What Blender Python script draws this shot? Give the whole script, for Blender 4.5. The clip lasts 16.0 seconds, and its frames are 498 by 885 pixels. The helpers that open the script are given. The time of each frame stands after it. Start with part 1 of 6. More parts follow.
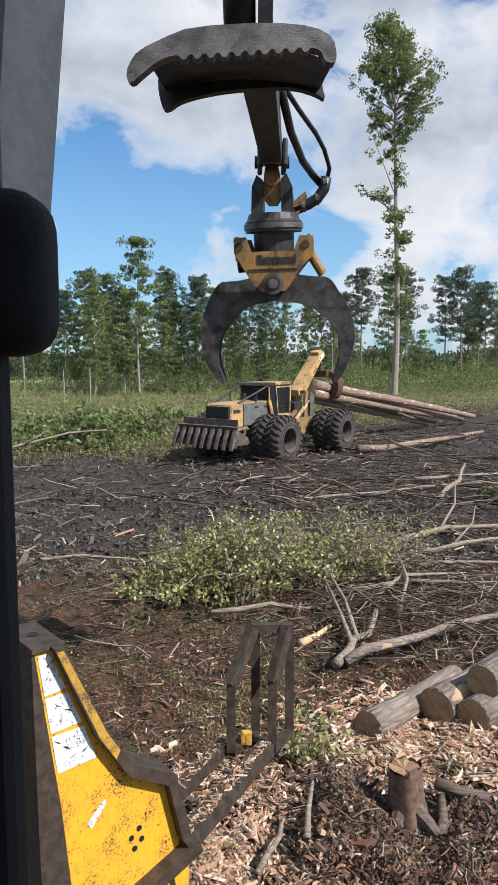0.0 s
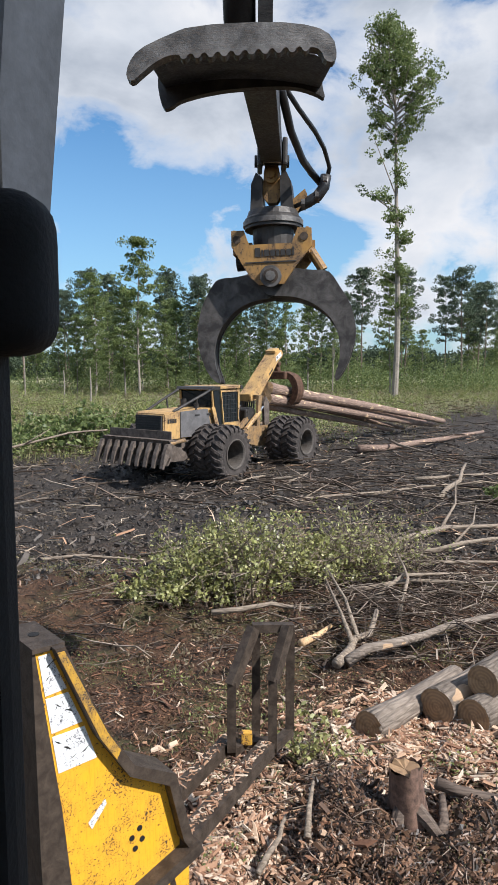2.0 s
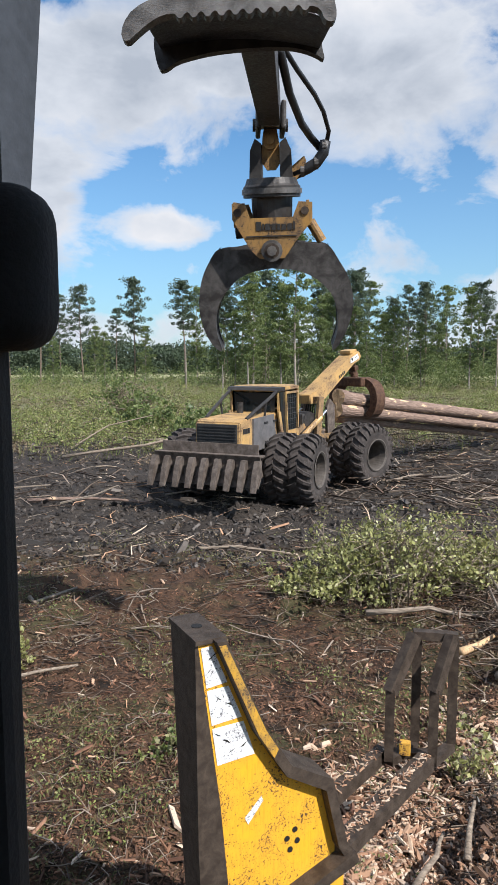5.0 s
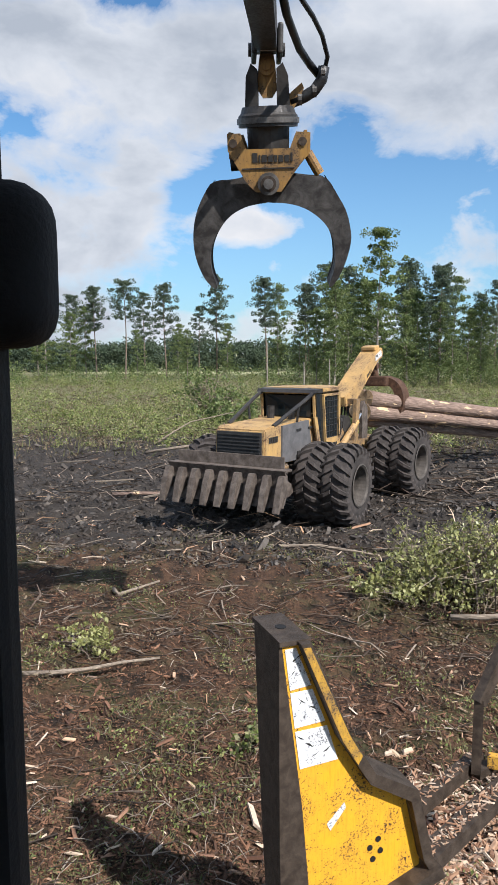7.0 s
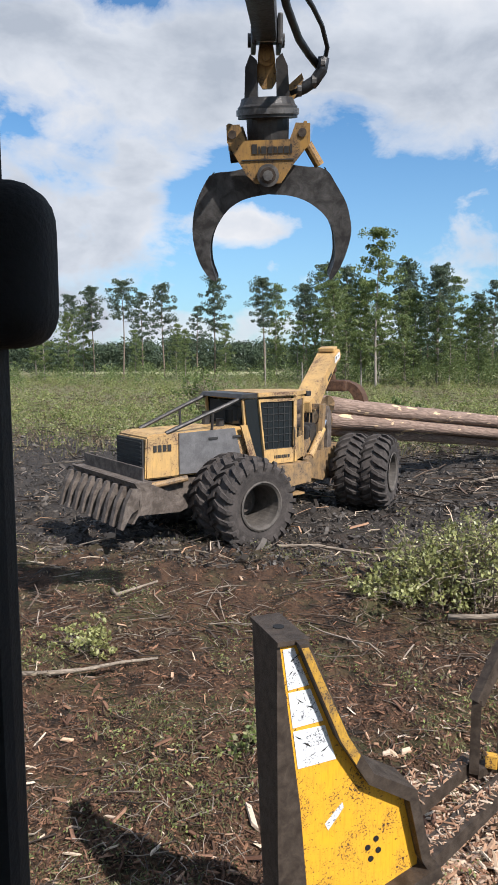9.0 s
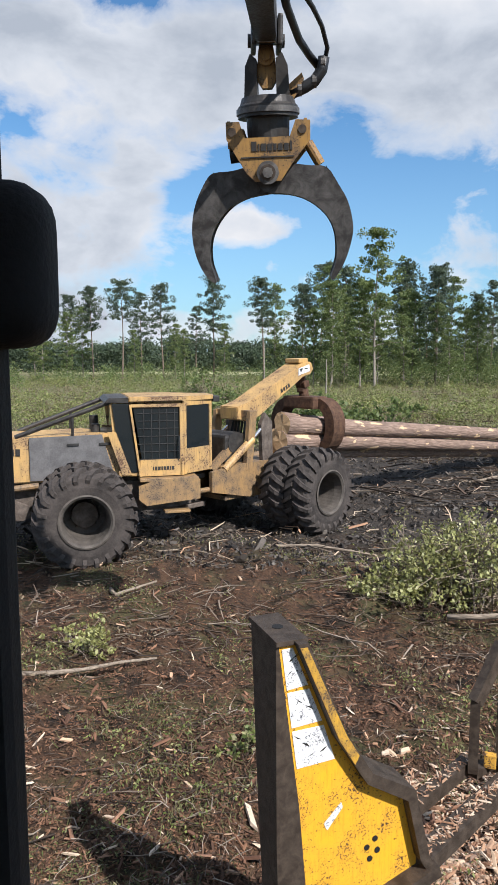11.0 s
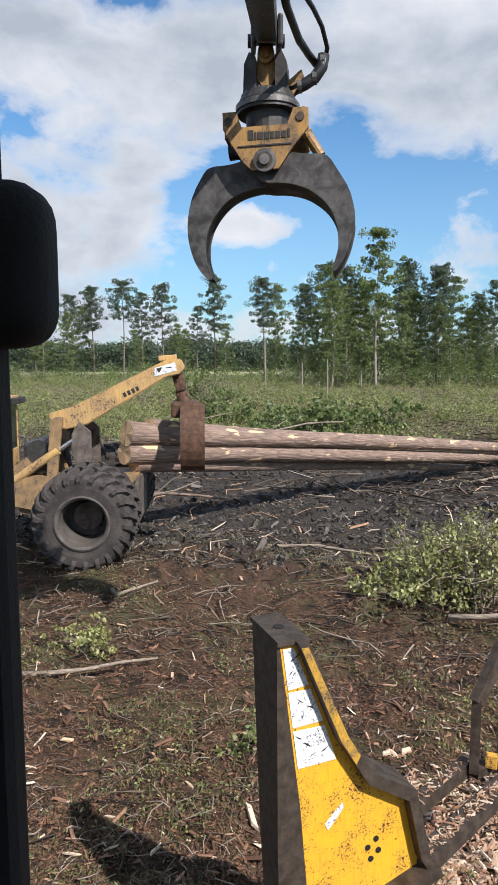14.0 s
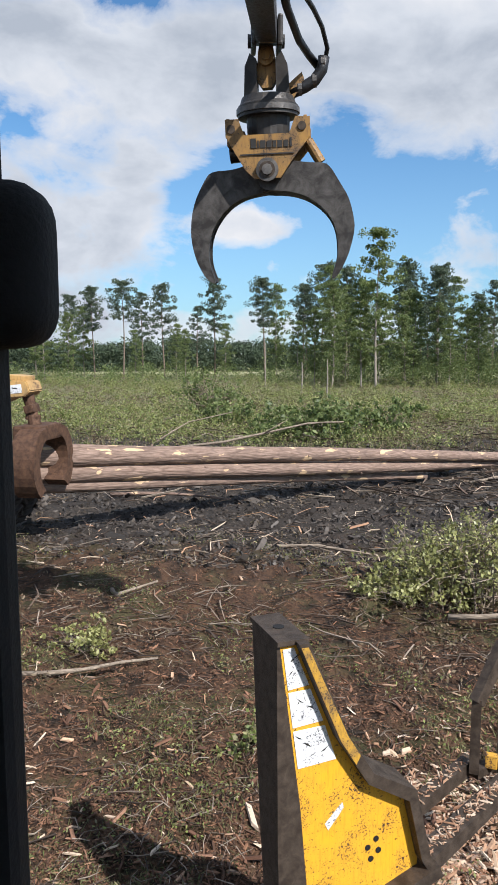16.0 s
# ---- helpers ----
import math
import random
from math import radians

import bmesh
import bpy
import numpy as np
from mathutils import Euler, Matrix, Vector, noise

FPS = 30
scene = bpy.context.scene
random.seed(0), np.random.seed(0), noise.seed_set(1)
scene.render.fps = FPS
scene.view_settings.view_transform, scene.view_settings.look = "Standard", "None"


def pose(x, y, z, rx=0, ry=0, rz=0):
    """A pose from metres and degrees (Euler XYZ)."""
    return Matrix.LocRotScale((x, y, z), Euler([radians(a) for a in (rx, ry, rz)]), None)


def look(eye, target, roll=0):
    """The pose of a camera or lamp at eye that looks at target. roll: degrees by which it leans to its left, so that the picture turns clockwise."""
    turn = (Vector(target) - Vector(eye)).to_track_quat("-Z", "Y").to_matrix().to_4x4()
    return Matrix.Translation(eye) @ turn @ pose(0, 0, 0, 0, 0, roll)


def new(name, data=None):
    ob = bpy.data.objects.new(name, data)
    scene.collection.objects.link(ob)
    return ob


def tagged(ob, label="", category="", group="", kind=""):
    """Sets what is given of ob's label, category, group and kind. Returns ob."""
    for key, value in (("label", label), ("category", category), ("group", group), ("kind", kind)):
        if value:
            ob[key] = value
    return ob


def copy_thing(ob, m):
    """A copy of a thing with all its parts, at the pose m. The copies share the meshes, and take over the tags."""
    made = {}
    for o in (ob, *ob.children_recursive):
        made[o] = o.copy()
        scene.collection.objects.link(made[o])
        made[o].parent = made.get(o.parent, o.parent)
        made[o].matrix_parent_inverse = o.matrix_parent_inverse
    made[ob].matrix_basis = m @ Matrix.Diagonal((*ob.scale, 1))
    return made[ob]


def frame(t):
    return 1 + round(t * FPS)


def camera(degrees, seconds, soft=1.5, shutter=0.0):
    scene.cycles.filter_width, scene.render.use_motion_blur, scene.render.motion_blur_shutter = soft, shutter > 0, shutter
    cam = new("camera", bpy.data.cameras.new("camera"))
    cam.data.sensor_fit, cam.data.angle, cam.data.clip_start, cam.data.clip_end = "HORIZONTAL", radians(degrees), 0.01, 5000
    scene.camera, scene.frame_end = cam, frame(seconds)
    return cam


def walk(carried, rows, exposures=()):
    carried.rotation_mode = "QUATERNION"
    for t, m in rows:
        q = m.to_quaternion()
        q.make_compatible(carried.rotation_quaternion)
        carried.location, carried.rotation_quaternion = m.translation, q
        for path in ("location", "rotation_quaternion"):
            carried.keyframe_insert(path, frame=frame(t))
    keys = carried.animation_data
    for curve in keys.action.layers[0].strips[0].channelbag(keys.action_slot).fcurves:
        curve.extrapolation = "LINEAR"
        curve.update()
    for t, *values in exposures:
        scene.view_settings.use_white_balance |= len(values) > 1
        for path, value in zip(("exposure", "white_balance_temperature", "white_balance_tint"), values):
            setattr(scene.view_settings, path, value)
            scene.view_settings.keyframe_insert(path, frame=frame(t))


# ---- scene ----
# ======== camera: a hand-held view out of the cab of a slewing log loader ========
cam = camera(38.0, 16.0, soft=1.3)
EYE = Vector((0.5, 0.31, 3.8))            # the eye in the loader's own space, which turns about z
SLEW = [(0, 0), (1, 0), (2, 0.04), (2.6, 0.04), (3, 0.82), (3.5, 2.54), (4, 5.46), (4.5, 8.73), (5, 12.22), (5.2, 13.57),
        (5.6, 15.9), (6.1, 17.8), (6.6, 18.5), (7.5, 18.56), (8, 18.48), (8.5, 18.26), (9, 18.44), (11.4, 18.35), (12, 18.44), (16, 18.44)]
LIFT = [(0, 0), (2, 0.05), (2.5, 0.2), (3, 0.38), (3.5, 0.58), (4, 0.72), (4.5, 0.82), (5, 2.1), (5.2, 2.5), (5.6, 3.7), (6.2, 5.3), (7, 6.7), (7.5, 7.05), (8, 7.33), (9, 7.27), (16, 7.22)]


def glide(rows, t):
    """Smooth value between rows of (t, value, ...)."""
    if t <= rows[0][0]:
        return rows[0][1:]
    for i in range(len(rows) - 1):
        a, b = rows[i], rows[i + 1]
        if t <= b[0]:
            p, q = rows[max(i - 1, 0)], rows[min(i + 2, len(rows) - 1)]
            w = b[0] - a[0]
            s = (t - a[0]) / w
            out = []
            for k in range(1, len(a)):
                va, vb = a[k], b[k]
                m0 = (vb - p[k]) / max(b[0] - p[0], 1e-6) * w
                m1 = (q[k] - va) / max(q[0] - a[0], 1e-6) * w
                if p is a or (vb - va) * (va - p[k]) <= 0:
                    m0 = 0 if p is not a else vb - va
                if q is b or (q[k] - vb) * (vb - va) <= 0:
                    m1 = 0 if q is not b else vb - va
                out.append((2 * s**3 - 3 * s**2 + 1) * va + (s**3 - 2 * s**2 + s) * m0 + (3 * s**2 - 2 * s**3) * vb + (s**3 - s**2) * m1)
            return out
    return rows[-1][1:]


def slew(t):
    return glide(SLEW, t)[0]


def loader_pose(t):
    return pose(-EYE.x, -EYE.y, 0, 0, 0, slew(t))


def eye_pose(t):
    y = slew(t)
    return loader_pose(t) @ pose(*EYE, 90 - 6.41 - 0.62 * y / 18.44, 0, 0)


TIMES = [0, 1, 2, 2.5, 2.75, 3, 3.25, 3.5, 3.75, 4, 4.25, 4.5, 4.75, 5, 5.2, 5.4, 5.6, 5.8, 6, 6.25, 6.5, 7, 7.5, 8, 8.5, 9, 9.5, 11.4, 12, 14, 16]
walk(cam, [(t, eye_pose(t)) for t in TIMES], [(0, 0.5, 6280, 12), (16, 0.5, 6280, 12)])

# ======== daylight: high sun behind the right shoulder, broken cloud ========
SUN_DIR = Vector((1.95, -1.27, 2.24)).normalized()
sun = new("sun", bpy.data.lights.new("sun", "SUN"))
sun.data.energy, sun.data.angle, sun.data.color = 5.0, radians(0.6), (1.0, 0.96, 0.90)
sun.matrix_world = look(SUN_DIR * 50, (0, 0, 0))

world = bpy.data.worlds.new("sky")
scene.world = world
world.use_nodes = True


class Nodes:
    """Short-hand for building a node tree."""

    def __init__(self, tree):
        self.tree = tree
        tree.nodes.clear()

    def add(self, kind, ins=None, **props):
        n = self.tree.nodes.new(kind)
        for k, v in props.items():
            setattr(n, k, v)
        for k, v in (ins or {}).items():
            s = n.inputs[k]
            if isinstance(v, bpy.types.NodeSocket):
                self.tree.links.new(v, s)
            else:
                s.default_value = v
        return n

    def math(self, op, a, b=0.0, c=0.0, clamp=False):
        return self.add("ShaderNodeMath", {0: a, 1: b, 2: c}, operation=op, use_clamp=clamp).outputs[0]

    def mix(self, fac, a, b, blend="MIX"):
        n = self.add("ShaderNodeMix", None, data_type="RGBA", blend_type=blend)
        for i, v in ((0, fac), (6, a), (7, b)):
            if isinstance(v, bpy.types.NodeSocket):
                self.tree.links.new(v, n.inputs[i])
            else:
                n.inputs[i].default_value = v if i == 0 else (*v, 1)
        return n.outputs[2]

    def ramp(self, fac, *stops):
        n = self.add("ShaderNodeValToRGB", {0: fac})
        e = n.color_ramp.elements
        while len(e) < len(stops):
            e.new(0.5)
        for el, (p, col) in zip(e, stops):
            el.position = p
            el.color = (*col, 1) if isinstance(col, tuple) else (col, col, col, 1)
        return n.outputs[0]

    def noise(self, vec, scale, detail=4.0, rough=0.55, dist=0.0):
        return self.add("ShaderNodeTexNoise", {"Vector": vec, "Scale": scale, "Detail": detail, "Roughness": rough, "Distortion": dist}).outputs[0]


def build_sky():
    n = Nodes(world.node_tree)
    d = n.add("ShaderNodeTexCoord").outputs["Generated"]
    sky = n.add("ShaderNodeTexSky", sky_type="NISHITA", sun_disc=False, sun_elevation=math.asin(SUN_DIR.z),
                sun_rotation=math.atan2(SUN_DIR.x, SUN_DIR.y), air_density=1.0, dust_density=0.6, ozone_density=1.6)
    xyz = n.add("ShaderNodeSeparateXYZ", {0: d})
    az = n.math("MULTIPLY", n.math("ARCTAN2", n.math("MULTIPLY", xyz.outputs[0], -1), xyz.outputs[1]), 57.3)   # degrees to the left of +y
    el = n.math("MULTIPLY", n.math("ARCSINE", xyz.outputs[2]), 57.3)

    def blob(a, e, ra, re, amount):
        x = n.math("DIVIDE", n.math("SUBTRACT", az, a), ra)
        y = n.math("DIVIDE", n.math("SUBTRACT", el, e), re)
        r2 = n.math("ADD", n.math("MULTIPLY", x, x), n.math("MULTIPLY", y, y))
        return n.math("MULTIPLY", n.math("EXPONENT", n.math("MULTIPLY", r2, -1)), amount)

    stretched = n.add("ShaderNodeMapping", {"Vector": d, "Scale": (1, 1, 1.7)}).outputs[0]
    dens = n.math("ADD", n.math("MULTIPLY", n.noise(stretched, 7.5, 8, 0.58, 0.3), 1.4), -0.26)
    for b in CLOUDS:
        dens = n.math("ADD", dens, blob(*b))
    cover = n.ramp(dens, (0.35, 0.0), (0.47, 0.6), (0.64, 1.0))
    shade = n.noise(n.add("ShaderNodeMapping", {"Vector": stretched, "Location": (3.1, 0.4, 0.22)}).outputs[0], 5.0, 5, 0.5)
    body = n.math("ADD", n.math("MULTIPLY", dens, 0.45), n.math("MULTIPLY", shade, 1.0))
    tone = n.ramp(body, (0.57, (1.0, 1.0, 1.0)), (0.80, (0.77, 0.815, 0.87)), (1.12, (0.52, 0.575, 0.65)))
    blue = n.add("ShaderNodeVectorMath", {0: sky.outputs[0], 1: (0.088, 0.136, 0.162)}, operation="MULTIPLY").outputs[0]
    haze = n.ramp(n.math("DIVIDE", el, 30.0), (0.0, 0.42), (0.6, 0.0))
    blue = n.mix(haze, blue, (0.54, 0.73, 0.92))
    col = n.mix(cover, blue, tone)
    bg = n.add("ShaderNodeBackground", {"Color": col, "Strength": 0.64})
    n.add("ShaderNodeOutputWorld", {0: bg.outputs[0]})


# openings (minus) and banks (plus): azimuth, elevation, radii in degrees, amount
CLOUDS = [(30, 20, 8, 5, 0.30), (27, 14, 5, 3, 0.25), (31, 8.3, 5.5, 2.6, 0.38), (21, 6, 4, 2.5, -0.25), (22.5, 12.6, 2.5, 1.5, -0.22), (18.4, 9.6, 3.2, 1.4, 0.52), (22, 17.5, 4, 4, 0.15), (9.0, 11.3, 9.5, 3.4, -0.52), (12, 15, 3, 2.5, -0.25),
          (11, 21.5, 11, 4, 0.35), (2, 18.5, 7, 4, 0.35), (14, 5.3, 8, 1.8, -0.20), (16.7, 6.6, 1.2, 0.9, 0.30), (14, 5.6, 1.2, 0.8, 0.30), (2.2, 5.2, 1.5, 1.0, 0.30), (-5, 8.2, 3, 2.2, -0.35),
          (-13, 13, 6, 5, 0.35), (-15, 22, 7, 5, 0.25), (-11, 5, 5, 2.5, 0.20), (24, 11, 2, 1.5, -0.20), (37, 17, 3, 3, -0.22), (26, 24, 2.5, 1.2, -0.25), (29, 2.5, 5, 1.5, 0.25)]
build_sky()


# ======== materials ========
def material(name):
    m = bpy.data.materials.new(name)
    m.use_nodes = True
    return m, Nodes(m.node_tree)


def finish(n, col, rough=0.6, metal=0.0, bump=None, strength=0.3, dist=0.02, spec=0.5, trans=0.0, trans_col=None):
    p = n.add("ShaderNodeBsdfPrincipled", {"Metallic": metal, "Specular IOR Level": spec})
    for key, v in (("Base Color", col), ("Roughness", rough)):
        if isinstance(v, bpy.types.NodeSocket):
            n.tree.links.new(v, p.inputs[key])
        else:
            p.inputs[key].default_value = (*v, 1) if isinstance(v, tuple) else v
    if bump is not None:
        b = n.add("ShaderNodeBump", {"Height": bump, "Strength": strength, "Distance": dist})
        n.tree.links.new(b.outputs[0], p.inputs["Normal"])
    out = p.outputs[0]
    if trans:
        t = n.add("ShaderNodeBsdfTranslucent", {"Color": trans_col if trans_col is not None else col})
        out = n.add("ShaderNodeMixShader", {0: trans, 1: out, 2: t.outputs[0]}).outputs[0]
    n.add("ShaderNodeOutputMaterial", {0: out})


def obj_coord(n):
    return n.add("ShaderNodeTexCoord").outputs["Object"]


def m_paint(name, base, worn, grime=0.5, scale=1.0, rust=(0.09, 0.045, 0.025)):
    """Machine paint, scuffed to dark steel and dusted with dry mud."""
    m, n = material(name)
    c = obj_coord(n)
    big = n.noise(c, 2.2 * scale, 6, 0.6)
    fine = n.noise(c, 26 * scale, 6, 0.7, 0.6)
    streak = n.noise(n.add("ShaderNodeMapping", {"Vector": c, "Scale": (9, 9, 1.2)}).outputs[0], 3 * scale, 5, 0.6)
    col = n.mix(n.ramp(big, (0.35, 0.0), (0.75, grime)), base, worn)
    col = n.mix(n.ramp(streak, (0.5, 0.0), (0.8, grime * 0.8)), col, tuple(v * 0.55 for v in worn))
    chips = n.ramp(n.math("MULTIPLY", fine, n.math("ADD", big, 0.55)), (0.60, 0.0), (0.65, 1.0))
    col = n.mix(chips, col, rust)
    finish(n, col, n.ramp(big, (0.3, 0.42), (0.7, 0.75)), 0.0, n.math("ADD", n.math("MULTIPLY", fine, 0.4), big), 0.15, 0.01)
    return m


def m_steel(name, base, light, rough=0.5, scale=1.0):
    """Bare worn steel with rubbed and rusty areas."""
    m, n = material(name)
    c = obj_coord(n)
    big = n.noise(c, 3 * scale, 6, 0.65, 0.4)
    fine = n.noise(n.add("ShaderNodeMapping", {"Vector": c, "Scale": (1, 1, 5)}).outputs[0], 24 * scale, 5, 0.65)
    col = n.mix(n.ramp(big, (0.38, 0.0), (0.7, 1.0)), base, light)
    col = n.mix(n.ramp(fine, (0.5, 0.0), (0.75, 0.5)), col, (base[0] * 1.5 + 0.03, base[1] * 1.1 + 0.012, base[2] * 0.8))
    finish(n, col, n.ramp(fine, (0.3, rough - 0.12), (0.7, rough + 0.2)), 0.35, n.math("ADD", fine, big), 0.25, 0.01)
    return m


def m_plain(name, col, rough=0.6, metal=0.0, vary=0.25, scale=6.0):
    m, n = material(name)
    c = obj_coord(n)
    a = n.noise(c, scale, 5, 0.6)
    b = n.noise(c, scale * 9, 4, 0.6)
    dark = tuple(v * (1 - vary) for v in col)
    lite = tuple(min(1, v * (1 + vary) + 0.01 * vary) for v in col)
    finish(n, n.mix(n.ramp(n.math("ADD", n.math("MULTIPLY", a, 0.7), n.math("MULTIPLY", b, 0.3)), (0.35, 0.0), (0.65, 1.0)), dark, lite),
           rough, metal, b, 0.25, 0.008)
    return m


def m_island(name, cols, rough=0.75, trans=0.0, spec=0.3):
    """Many small loose pieces, each with its own shade."""
    m, n = material(name)
    r = n.add("ShaderNodeNewGeometry").outputs["Random Per Island"]
    k = len(cols) - 1
    col = n.ramp(r, *[(i / k, tuple(cv)) for i, cv in enumerate(cols)])
    fine = n.noise(obj_coord(n), 40, 3)
    col = n.mix(n.ramp(fine, (0.3, 0.0), (0.8, 0.35)), col, tuple(v * 0.45 for v in cols[0]))
    finish(n, col, rough, 0.0, None, spec=spec, trans=trans)
    return m


def m_bark(name, a, b, patch=None, ring=14.0):
    """Plated bark along x, with pale patches where it has come off."""
    m, n = material(name)
    c = obj_coord(n)
    rnd = n.add("ShaderNodeObjectInfo").outputs["Random"]
    c2 = n.add("ShaderNodeVectorMath", {0: c, 1: n.add("ShaderNodeCombineXYZ", {0: n.math("MULTIPLY", rnd, 37)}).outputs[0]}, operation="ADD").outputs[0]
    st = n.add("ShaderNodeMapping", {"Vector": c2, "Scale": (0.14, 1, 1)}).outputs[0]
    v = n.add("ShaderNodeTexVoronoi", {"Vector": st, "Scale": ring}, feature="DISTANCE_TO_EDGE").outputs[0]
    f1 = n.noise(st, 30, 5, 0.65)
    big = n.noise(c2, 1.6, 4, 0.6)
    col = n.mix(n.ramp(f1, (0.3, 0.0), (0.7, 1.0)), a, b)
    col = n.mix(n.ramp(v, (0.0, 0.4), (0.10, 0.0)), col, tuple(x * 0.35 for x in a))
    if patch:
        p = n.noise(n.add("ShaderNodeMapping", {"Vector": c2, "Scale": (0.8, 2.2, 2.2)}).outputs[0], 2.1, 3, 0.5)
        col = n.mix(n.ramp(p, (0.625, 0.0), (0.645, 1.0)), col, patch)
    col = n.mix(n.ramp(big, (0.5, 0.0), (0.7, 0.35)), col, tuple(x * 0.5 for x in a))
    finish(n, col, 0.85, 0.0, n.math("ADD", n.math("MULTIPLY", v, 2.0), n.math("MULTIPLY", f1, 0.5)), 0.7, 0.02)
    return m


def m_cutwood(name, a, b):
    """Sawn end grain: rings about x."""
    m, n = material(name)
    c = obj_coord(n)
    w = n.add("ShaderNodeTexWave", {"Vector": c, "Scale": 9.0, "Distortion": 2.5, "Detail": 3.0}, wave_type="RINGS", rings_direction="X").outputs[1]
    g = n.noise(c, 12, 5, 0.6)
    col = n.mix(n.math("MULTIPLY", w, 0.45), a, b)
    col = n.mix(n.ramp(g, (0.5, 0.0), (0.75, 0.6)), col, tuple(v * 0.4 for v in b))
    finish(n, col, 0.8, 0.0, g, 0.3, 0.01)
    return m


def m_ground():
    """Black churned mud, brown soil with bark litter near by, thin green further off."""
    m, n = material("clearing_soil")
    c = obj_coord(n)
    xyz = n.add("ShaderNodeSeparateXYZ", {0: c})
    x, y = xyz.outputs[0], xyz.outputs[1]
    wob = n.noise(c, 0.22, 5, 0.6)
    wob2 = n.noise(c, 1.3, 5, 0.65)
    fine = n.noise(c, 14, 6, 0.7)
    grit = n.noise(c, 60, 4, 0.7)
    edge = n.math("ADD", n.math("MULTIPLY", n.math("SUBTRACT", wob, 0.5), 14.0), n.math("MULTIPLY", n.math("SUBTRACT", wob2, 0.5), 4.0))
    # the far edge of the mud runs deeper on the right, where the logs were dragged out
    far_line = n.math("ADD", n.math("MULTIPLY", n.math("MAXIMUM", n.math("ADD", x, 4.0), 0.0), 1.25), 29.0)
    green = n.math("DIVIDE", n.math("ADD", n.math("SUBTRACT", y, far_line), edge), 5.0, clamp=True)
    mud = n.math("DIVIDE", n.math("ADD", n.math("SUBTRACT", y, n.math("ADD", 12.6, n.math("MULTIPLY", x, 0.15))), n.math("MULTIPLY", edge, 0.45)), 2.2, clamp=True)
    soil = n.mix(n.ramp(fine, (0.3, 0.0), (0.7, 1.0)), (0.016, 0.011, 0.008), (0.135, 0.074, 0.043))
    soil = n.mix(n.ramp(wob2, (0.48, 0.0), (0.7, 0.55)), soil, (0.15, 0.082, 0.047))
    # near-black blotches: shaded pockets between the litter, put into the soil colour
    soil = n.mix(n.ramp(n.noise(c, 2.4, 5, 0.65, 0.8), (0.49, 0.0), (0.62, 0.88)), soil, (0.018, 0.014, 0.010))
    moss = n.noise(c, 0.9, 4, 0.6, 0.5)
    soil = n.mix(n.ramp(moss, (0.49, 0.0), (0.62, 0.75)), soil, n.mix(fine, (0.030, 0.030, 0.013), (0.12, 0.115, 0.048)))
    black = n.mix(n.ramp(fine, (0.3, 0.0), (0.75, 1.0)), (0.010, 0.0085, 0.0075), (0.078, 0.064, 0.053))
    black = n.mix(n.ramp(wob2, (0.52, 0.0), (0.75, 0.5)), black, (0.115, 0.095, 0.078))
    grass = n.mix(n.ramp(fine, (0.3, 0.0), (0.7, 1.0)), (0.075, 0.076, 0.036), (0.20, 0.19, 0.095))
    grass = n.mix(n.ramp(wob2, (0.45, 0.0), (0.65, 0.7)), grass, (0.17, 0.15, 0.085))
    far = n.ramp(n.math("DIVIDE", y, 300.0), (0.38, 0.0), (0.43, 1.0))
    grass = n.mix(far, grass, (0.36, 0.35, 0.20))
    col = n.mix(mud, soil, black)
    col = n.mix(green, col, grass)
    wet = n.ramp(wob2, (0.3, 0.62), (0.6, 0.9))
    finish(n, col, wet, 0.0, n.math("ADD", fine, n.math("MULTIPLY", grit, 0.4)), 0.9, 0.06, spec=0.25)
    return m


RUST = m_steel("red_brown_rust", (0.058, 0.031, 0.02), (0.15, 0.08, 0.047), 0.75, 3.0)
YELLOW = m_paint("yellow_machine_paint", (0.62, 0.33, 0.035), (0.42, 0.24, 0.06), 0.5)
TAN = m_paint("faded_yellow_paint", (0.53, 0.325, 0.115), (0.25, 0.17, 0.10), 0.95)
MUDTAN = m_paint("muddy_yellow_paint", (0.33, 0.20, 0.085), (0.12, 0.09, 0.065), 1.0, 1.6, (0.06, 0.045, 0.035))
RUBBED = m_paint("rubbed_flange_paint", (0.60, 0.33, 0.03), (0.16, 0.10, 0.05), 1.0, 4.0, (0.07, 0.045, 0.03))
BRIGHT = m_paint("bright_yellow_plate", (0.76, 0.385, 0.02), (0.55, 0.27, 0.03), 0.65, 2.6, (0.06, 0.03, 0.015))
OCHRE = m_paint("worn_ochre_paint", (0.36, 0.195, 0.05), (0.10, 0.066, 0.042), 1.0, 2.0, (0.05, 0.032, 0.022))
STEEL = m_steel("worn_grey_steel", (0.055, 0.052, 0.05), (0.20, 0.19, 0.18), 0.45, 2.0)
TINESTEEL = m_steel("dark_worn_steel", (0.030, 0.028, 0.027), (0.12, 0.112, 0.105), 0.5, 2.5)
DARKSTEEL = m_steel("dark_oily_steel", (0.022, 0.021, 0.021), (0.07, 0.065, 0.06), 0.45, 2.0)
BROWNSTEEL = m_steel("rusty_brown_steel", (0.036, 0.026, 0.019), (0.098, 0.074, 0.056), 0.6, 5.0)
MUDSTEEL = m_steel("muddy_steel", (0.075, 0.06, 0.05), (0.20, 0.165, 0.14), 0.75, 2.0)
CHROME = m_plain("bright_piston_rod", (0.75, 0.75, 0.74), 0.2, 0.9, 0.1)
RUBBER = m_plain("black_hose_rubber", (0.014, 0.014, 0.015), 0.42, 0, 0.3, 12)
TYRE = m_plain("mud_caked_tyre", (0.040, 0.032, 0.028), 0.9, 0, 0.6, 3.5)
